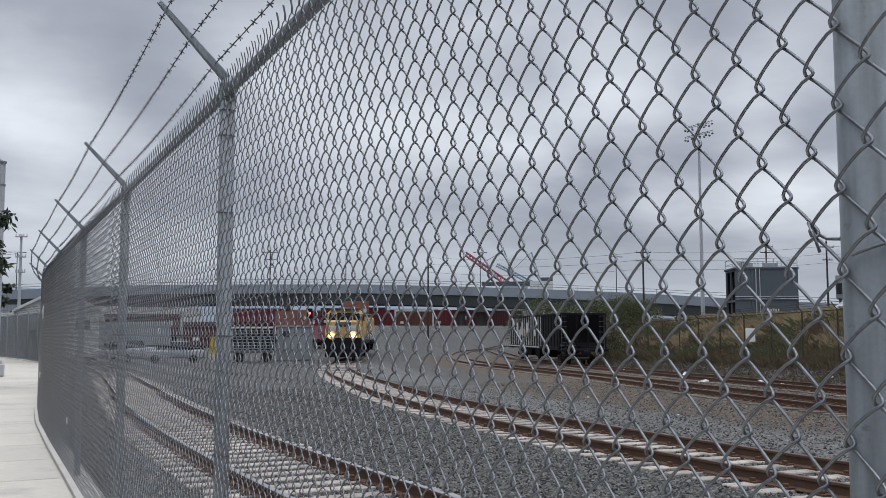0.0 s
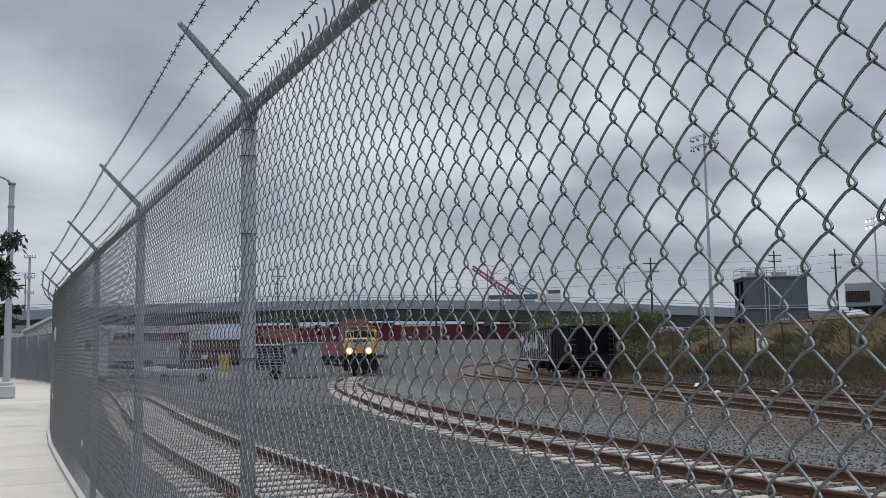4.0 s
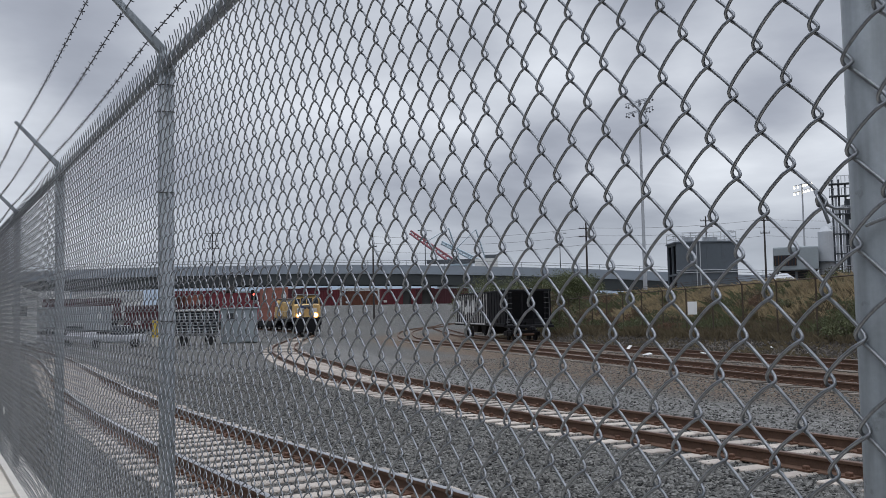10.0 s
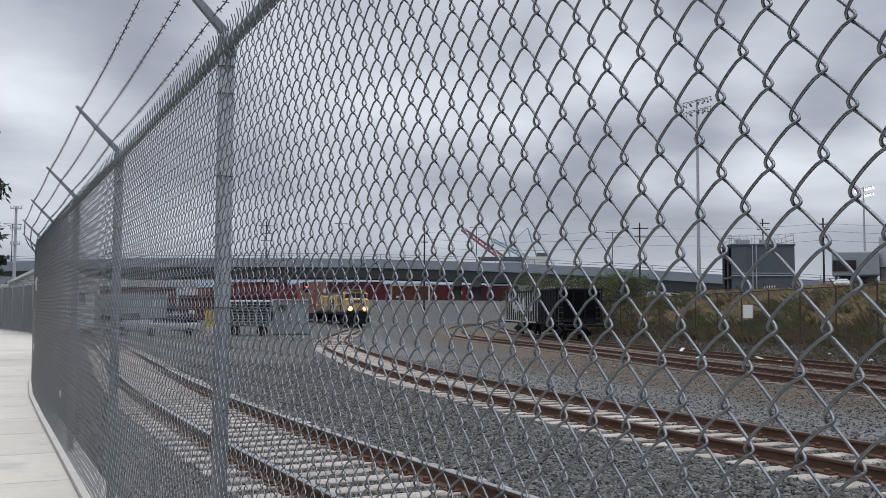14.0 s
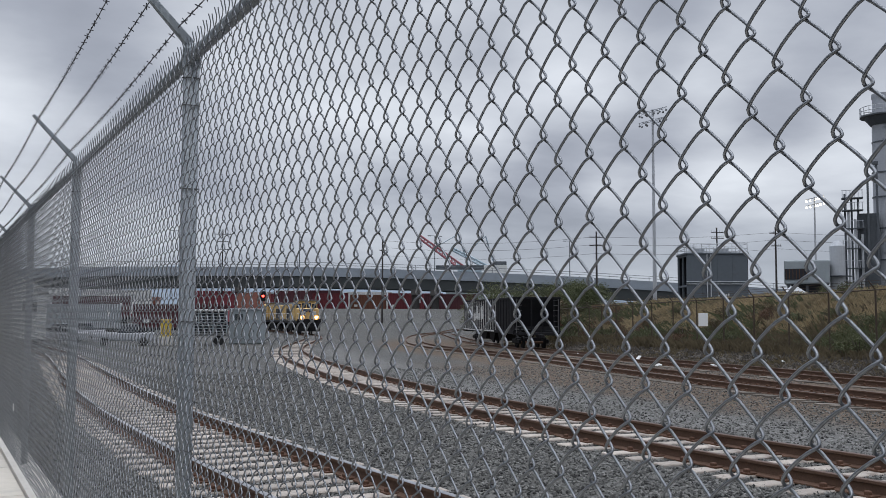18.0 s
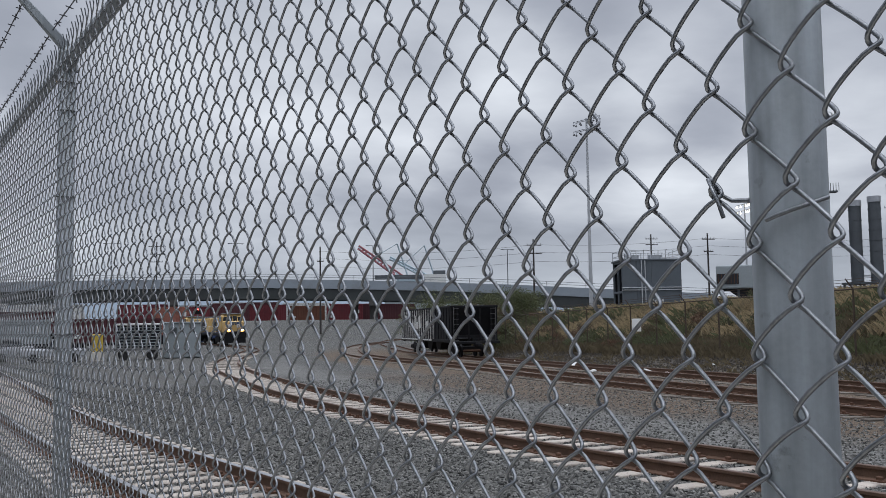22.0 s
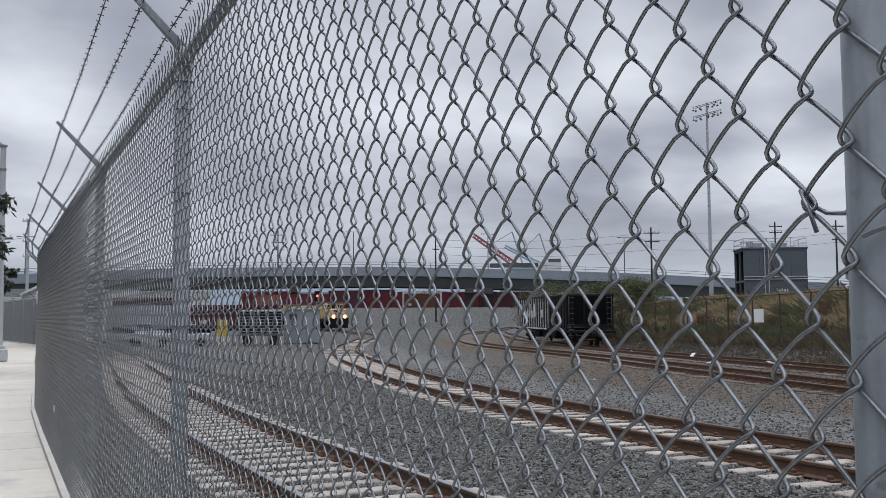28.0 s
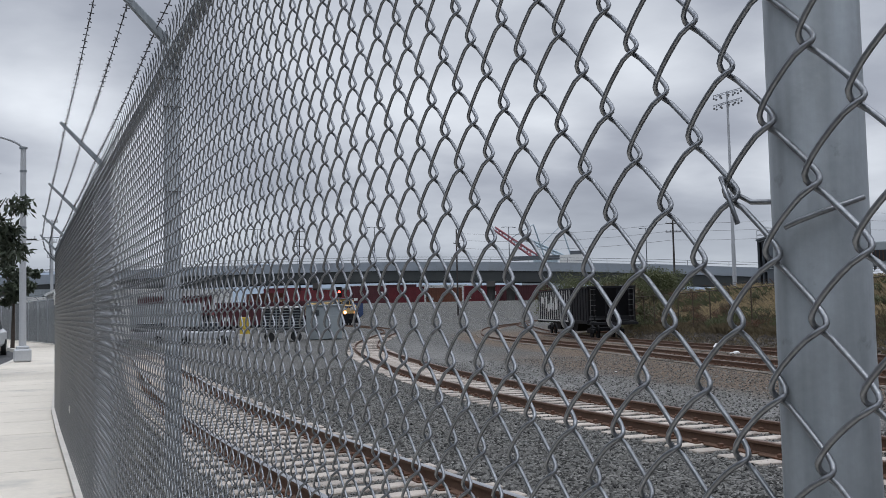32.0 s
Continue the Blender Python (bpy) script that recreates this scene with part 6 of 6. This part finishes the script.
hall = thing("intake_hall", pose(97.3, 85.2, 0, 0, 0, -49), "grey intake house on legs with dark louvres", "industrial building")
bm = bmesh.new()
box(bm, (5.4, 7, 3.0), (0.2, 2, 6.9))
bmesh.ops.bevel(bm, geom=bm.edges[:], offset=0.18, segments=2, affect="EDGES", profile=0.5)
part("body", bm, M["shelter"], hall)
bm = bmesh.new()
box(bm, (2.7, 0.1, 1.35), (-1.05, -1.55, 6.65))
lv = part("intake", bm, M["dark"], hall)
for k in range(7):
    bm = bmesh.new()
    box(bm, (0.07, 0.1, 1.3), (-2.25 + k * 0.4, -1.63, 6.65))
    part("slat", bm, M["rust"], lv)
bm = bmesh.new()
r = box(bm, (4.6, 4.8, 1.5), (0.5, 2.4, 4.7))
for v in r["verts"]:
    if v.co.z < 4.7:
        v.co.x = 0.5 + (v.co.x - 0.5) * 0.6
part("hopper", bm, M["dark"], hall)
for dx in (-2.0, 0.2, 2.4):
    bm = bmesh.new()
    box(bm, (0.3, 0.3, 4.2), (dx, -1.0, 3.4))
    part("leg", bm, M["plant_dark"], hall)
bm = bmesh.new()
box(bm, (5.2, 4.2, 2.3), (-0.6, 3.2, 2.7), bevel=0.08)
part("lower_body", bm, M["white_paint"], hall, "white lower housing")

low_tank = thing("storage_tank", pose(94.6, 84.6, 0), "low white dome-topped tank", "tank")
bm = bmesh.new()
rod(bm, (0, 0, 1.5), (0, 0, 4.2), 1.55, 26)
rod(bm, (0, 0, 4.2), (0, 0, 5.0), 1.55, 26, 0.5)
part("shell", bm, M["pale_pole"], low_tank)
vessel = thing("process_vessel", pose(102.6, 84.6, 0), "pale upright process vessel with a domed top", "tank")
bm = bmesh.new()
rod(bm, (0, 0, 1.5), (0, 0, 10.4), 0.95, 22)
rod(bm, (0, 0, 10.4), (0, 0, 11.1), 0.95, 22, 0.3)
part("shell", bm, M["plant_light"], vessel)
bm = bmesh.new()
box(bm, (2.6, 2.6, 0.16), (0, 0, 6.5))
part("platform", bm, M["plant_dark"], vessel)
annex = thing("plant_annex", pose(127.5, 80.5, 0, 0, 0, -55), "flat-roofed plant annex with pipe racks", "industrial building")
bm = bmesh.new()
box(bm, (7, 5, 8.6), (1.5, 2, 6.2), bevel=0.1)
part("body", bm, M["plant_light"], annex)
bm = bmesh.new()
for k in range(5):
    box(bm, (0.2, 0.2, 6.5), (-7 + k * 2.1, -1.5, 4.6))
for z in (4.2, 5.9, 7.4):
    box(bm, (9.2, 0.3, 0.25), (-3, -1.5, z))
part("pipe_rack", bm, M["plant_light"], annex)
for k, (dx, r) in enumerate(((-9.5, 0.4), (-5.5, 0.55), (-2.5, 0.4))):
    bm = bmesh.new()
    box(bm, (2.2, 1.4, 1.6), (dx, -3.0, 2.6), bevel=0.08)
    part("plinth_box", bm, M["white_paint" if k != 1 else "plant_dark"], annex)


def light_tower(x, y, z0, z1, lit, label):
    t = thing("floodlight_tower", pose(x, y, 0), label, "light tower")
    bm = bmesh.new()
    h = z1 - z0
    rod(bm, (0, 0, z0), (0, 0, z0 + h * 0.27), 0.27, 12, 0.24)
    part("base_pole", bm, M["plant_light"], t)
    bm = bmesh.new()
    rod(bm, (0, 0, z0 + h * 0.27), (0, 0, z1), 0.22, 10, 0.13)
    part("pole", bm, M["plant_light"], t)
    a, lift = radians(-38), math.tan(radians(13))
    for z in (z1 - 0.2, z1 - 1.45):
        for back in (-0.45, 0.45):
            ox, oy = -back * math.sin(a), back * math.cos(a)
            w = 1.75 if back < 0 else 1.4
            bm = bmesh.new()
            rod(bm, (ox - w * math.cos(a), oy - w * math.sin(a), z - w * lift), (ox + w * math.cos(a), oy + w * math.sin(a), z + w * lift), 0.055, 6)
            bar = part("crossarm", bm, M["stack"], t)
            for k in (-0.95, -0.5, 0.08, 0.5, 0.95):
                p, q = ox + k * w * math.cos(a), oy + k * w * math.sin(a)
                zz = z + k * w * lift
                bm = bmesh.new()
                rod(bm, (p, q, zz - 0.05), (p, q, zz - 0.3), 0.035, 5)
                rod(bm, (p + 0.05, q + 0.06, zz - 0.25), (p - 0.1, q - 0.14, zz - 0.46), 0.07, 8, 0.15)
                part("floodlight", bm, M["floodlight" if lit else "stack"], bar)
        for k in (-1.1, 0, 1.1):
            p, q = k * math.cos(a), k * math.sin(a)
            bm = bmesh.new()
            rod(bm, (p + 0.45 * math.sin(a), q - 0.45 * math.cos(a), z + k * lift), (p - 0.45 * math.sin(a), q + 0.45 * math.cos(a), z + k * lift), 0.04, 5)
            part("brace", bm, M["stack"], t)


light_tower(80.7, 94.5, 1.5, 27.9, False, "tall floodlight tower with two rows of unlit lamps")
light_tower(151, 129.5, 1.0, 24.6, True, "tall floodlight tower with lit lamps beyond the plant")


def utility_pole(x, y, z0, z1, arms, label="weathered timber utility pole with crossarms", mat="pole"):
    p = thing("utility_pole", pose(x, y, 0), label, "utility pole", "utility poles")
    bm = bmesh.new()
    rod(bm, (0, 0, z0), (0, 0, z1), 0.19, 9, 0.12)
    part("pole", bm, M[mat], p)
    for up, w in arms:
        bm = bmesh.new()
        box(bm, (w, 0.13, 0.13), (0, -0.15, z1 - up), (0, 0, -20))
        arm = part("crossarm", bm, M[mat], p)
        for k in (-0.46, -0.2, 0.2, 0.46):
            bm = bmesh.new()
            rod(bm, (k * w * 0.94, -0.15 - k * w * 0.34, z1 - up), (k * w * 0.94, -0.15 - k * w * 0.34, z1 - up + 0.3), 0.05, 6)
            part("insulator", bm, M["plant_light"], arm)
    return p


utility_pole(90.2, 119.0, 0, 14.4, ((0.9, 2.4), (2.2, 2.4)))
utility_pole(70.0, 154.2, 0, 15.4, ((2.6, 1.2),))
utility_pole(116.8, 107.9, 1, 15.4, ((1.0, 2.2), (3.0, 1.6)))
utility_pole(117.5, 121.4, 1, 16.4, ((0.8, 2.2), (1.8, 2.2)))
utility_pole(124.7, 81.4, 1, 20.3, ((3.4, 1.4),), "tall pale pole among the plant stacks", "pale_pole")
utility_pole(2.4, 109.2, -1, 11.7, ((0.25, 1.2), (2.4, 1.1), (4.0, 1.0)), "pale utility pole with short side arms beyond the fence", "pale_pole")
utility_pole(-1.2, 99.3, -1, 9.1, ((0.3, 4.2), (3.6, 3.4)))
utility_pole(54, 200.5, 0, 19.5, ((1.0, 3.4), (2.6, 2.8), (4.2, 2.4)), "dark lattice pole behind the bridge")


def cable(a, b, sag, label):
    s = np.linspace(0, 1, 13)
    a, b = np.array(a, float), np.array(b, float)
    pts = a + (b - a) * s[:, None]
    pts[:, 2] -= sag * 4 * s * (1 - s)
    ob = as_part("cable", mesh_of("cable", [sweep(pts, 0.022, 3)]), M["pole"])
    tagged(ob, label, "cable", "overhead cables")


for k, z in enumerate((13.6, 12.4, 11.0)):
    cable((90.2, 119.0, z), (117, 108, z + 1.0), 0.5, "thin overhead power cable between the poles")
    cable((70.0, 154.2, z + 1.0), (90.2, 119.0, z), 0.8, "thin overhead power cable between the poles")
    cable((117, 108, z + 1.0), (160, 90, z + 2.0), 0.9, "thin overhead power cable between the poles")
for z in (8.8, 5.5):
    cable((-1.2, 99.3, z), (-30, 100, z + 0.5), 0.5, "thin overhead power cable beyond the fence")
    cable((2.4, 109.2, z + 1), (-1.2, 99.3, z), 0.2, "thin overhead power cable beyond the fence")


# ------------------------------------------------------------------ harbour cranes and hills
def boom_crane(x, y, base, tip, foot, mat, label, w):
    c = thing("harbour_crane", Matrix.Identity(4), label, "crane", "harbour cranes")
    a, b = Vector(tip), Vector(foot)
    side = Vector((0.5, 0.1, 1.0)).normalized() * w
    for s in (-1, 1):
        bm = bmesh.new()
        rod(bm, a + side * s * 0.6, b + side * s, 0.65, 6)
        part("boom_chord", bm, M[mat], c)
    for k in range(14):
        p, q = a.lerp(b, k / 14), a.lerp(b, (k + 1) / 14)
        bm = bmesh.new()
        rod(bm, p + side * 0.7, q - side * 0.7, 0.3, 4)
        rod(bm, p - side * 0.7, q + side * 0.7, 0.3, 4)
        part("boom_brace", bm, M["hazed_crane_pale" if k % 3 == 0 else mat], c)
    for dx in (-7, 5):
        bm = bmesh.new()
        rod(bm, (x + dx, y, -2), (x + dx * 0.55, y, base), 0.8, 6)
        part("leg", bm, M[mat], c)
    bm = bmesh.new()
    box(bm, (16, 3, 3), (x, y, base), bevel=0.3)
    part("gantry", bm, M["hazed_crane_pale"], c)
    bm = bmesh.new()
    rod(bm, (x, y, base), (x - 8, y, base + 22), 0.5, 6)
    rod(bm, (x - 8, y, base + 22), a.lerp(b, 0.35), 0.25, 4)
    part("mast", bm, M["hazed_crane_pale"], c)


boom_crane(297, 520, 30, (269.7, 535.2, 50.5), (293, 522, 31), "hazed_crane_red", "red and white harbour crane with a raised boom", 1.6)
boom_crane(338, 556, 33, (311, 570, 47), (334, 557, 33), "hazed_crane_pale", "pale blue harbour crane with distance haze in its colour", 1.3)
ship = thing("ship_deckhouse", pose(207, 341, 0), "white ship's deckhouse behind the bridge", "ship")
bm = bmesh.new()
box(bm, (9.5, 6, 22.5), (0, 0, 11), (0, 0, -32))
part("house", bm, M["white_paint"], ship)
bm = bmesh.new()
box(bm, (26, 5, 1.6), (-9, 8, 21.5), (0, 0, -32))
box(bm, (5, 6.2, 1.6), (2.2, -0.4, 23.0), (0, 0, -32))
part("bridge_deck", bm, M["plant_dark"], ship)


def hills():
    xs = np.linspace(-2600, 3400, 160)
    v, f = [], []
    for k, x in enumerate(xs):
        y = 3300 - 0.13 * abs(x - 300) ** 1.0
        h = 150 + 34 * noise.noise(Vector((x * 0.0016, 2.0, 0))) + 16 * noise.noise(Vector((x * 0.006, 7.0, 0)))
        h *= float(np.interp(x, [-2600, 0, 900, 1700, 2600, 3400], [0.7, 1.0, 1.08, 0.72, 0.55, 0.4]))
        v += [(x, y - 250, -6), (x, y, h * 0.72), (x, y + 160, h), (x, y + 500, -6)]
        if k:
            for j in range(3):
                a = (k - 1) * 4 + j
                f.append((a, a + 4, a + 5, a + 1))
    ob = as_part("hills", mesh_of("hills", [(np.array(v), np.array(f))]), M["hill"], smooth=True)
    tagged(ob, "blue-grey hills on the horizon with haze in their colour", "hills", kind="structure")


hills()


# ------------------------------------------------------------------ loose ballast
def loose_stones(count, seed):
    """Broken stones lying on the ballast nearest to the fence."""
    rnd = np.random.RandomState(seed)
    y = 2.2 + 33 * rnd.uniform(0, 1, count) ** 1.6
    x = 0.5 + rnd.uniform(0, 1, count) ** 1.15 * np.minimum(7 + 0.75 * y, np.interp(y, [p[1] for p in TRACK_C], [p[0] for p in TRACK_C]) + 5)
    off = x - np.interp(y, [p[1] for p in TRACK_B], [p[0] for p in TRACK_B])
    keep = rnd.uniform(0, 1, count) > 0.62 * smooth(1.2, 2.2, off)
    x, y = x[keep], y[keep]
    count = len(x)
    z = ground_z(x, y)
    size = rnd.uniform(0.014, 0.034, count)
    base = np.array([(1, 0, 0), (-1, 0, 0), (0, 1, 0), (0, -1, 0), (0, 0, 1), (0, 0, -1)], float)
    tri = np.array([(0, 2, 4), (2, 1, 4), (1, 3, 4), (3, 0, 4), (2, 0, 5), (1, 2, 5), (3, 1, 5), (0, 3, 5)])
    v = base[None] * rnd.uniform(0.55, 1.25, (count, 6, 1)) + rnd.uniform(-0.25, 0.25, (count, 6, 3))
    a = rnd.uniform(0, math.tau, count)
    c, s = np.cos(a)[:, None], np.sin(a)[:, None]
    v = np.stack([v[..., 0] * c - v[..., 1] * s, v[..., 0] * s + v[..., 1] * c, v[..., 2] * 0.75], -1) * size[:, None, None]
    v += np.stack([x, y, z + 0.008], -1)[:, None]
    f = tri[None] + (np.arange(count) * 6)[:, None, None]
    ob = as_part("ballast_stones", mesh_of("ballast_stones", [(v.reshape(-1, 3), f.reshape(-1, 3))]), M["stone"])
    tagged(ob, "loose broken ballast stones between the rails", "ballast", kind="stuff")


loose_stones(140000, 5)


def motions():
    for n, vehicle in enumerate(TRAIN):
        walk(vehicle, [(t, train_pose(d, TRAIN_START[n], TRAIN_LENGTH[n], n == 1)) for t, d in TRAIN_ROWS])


motions()
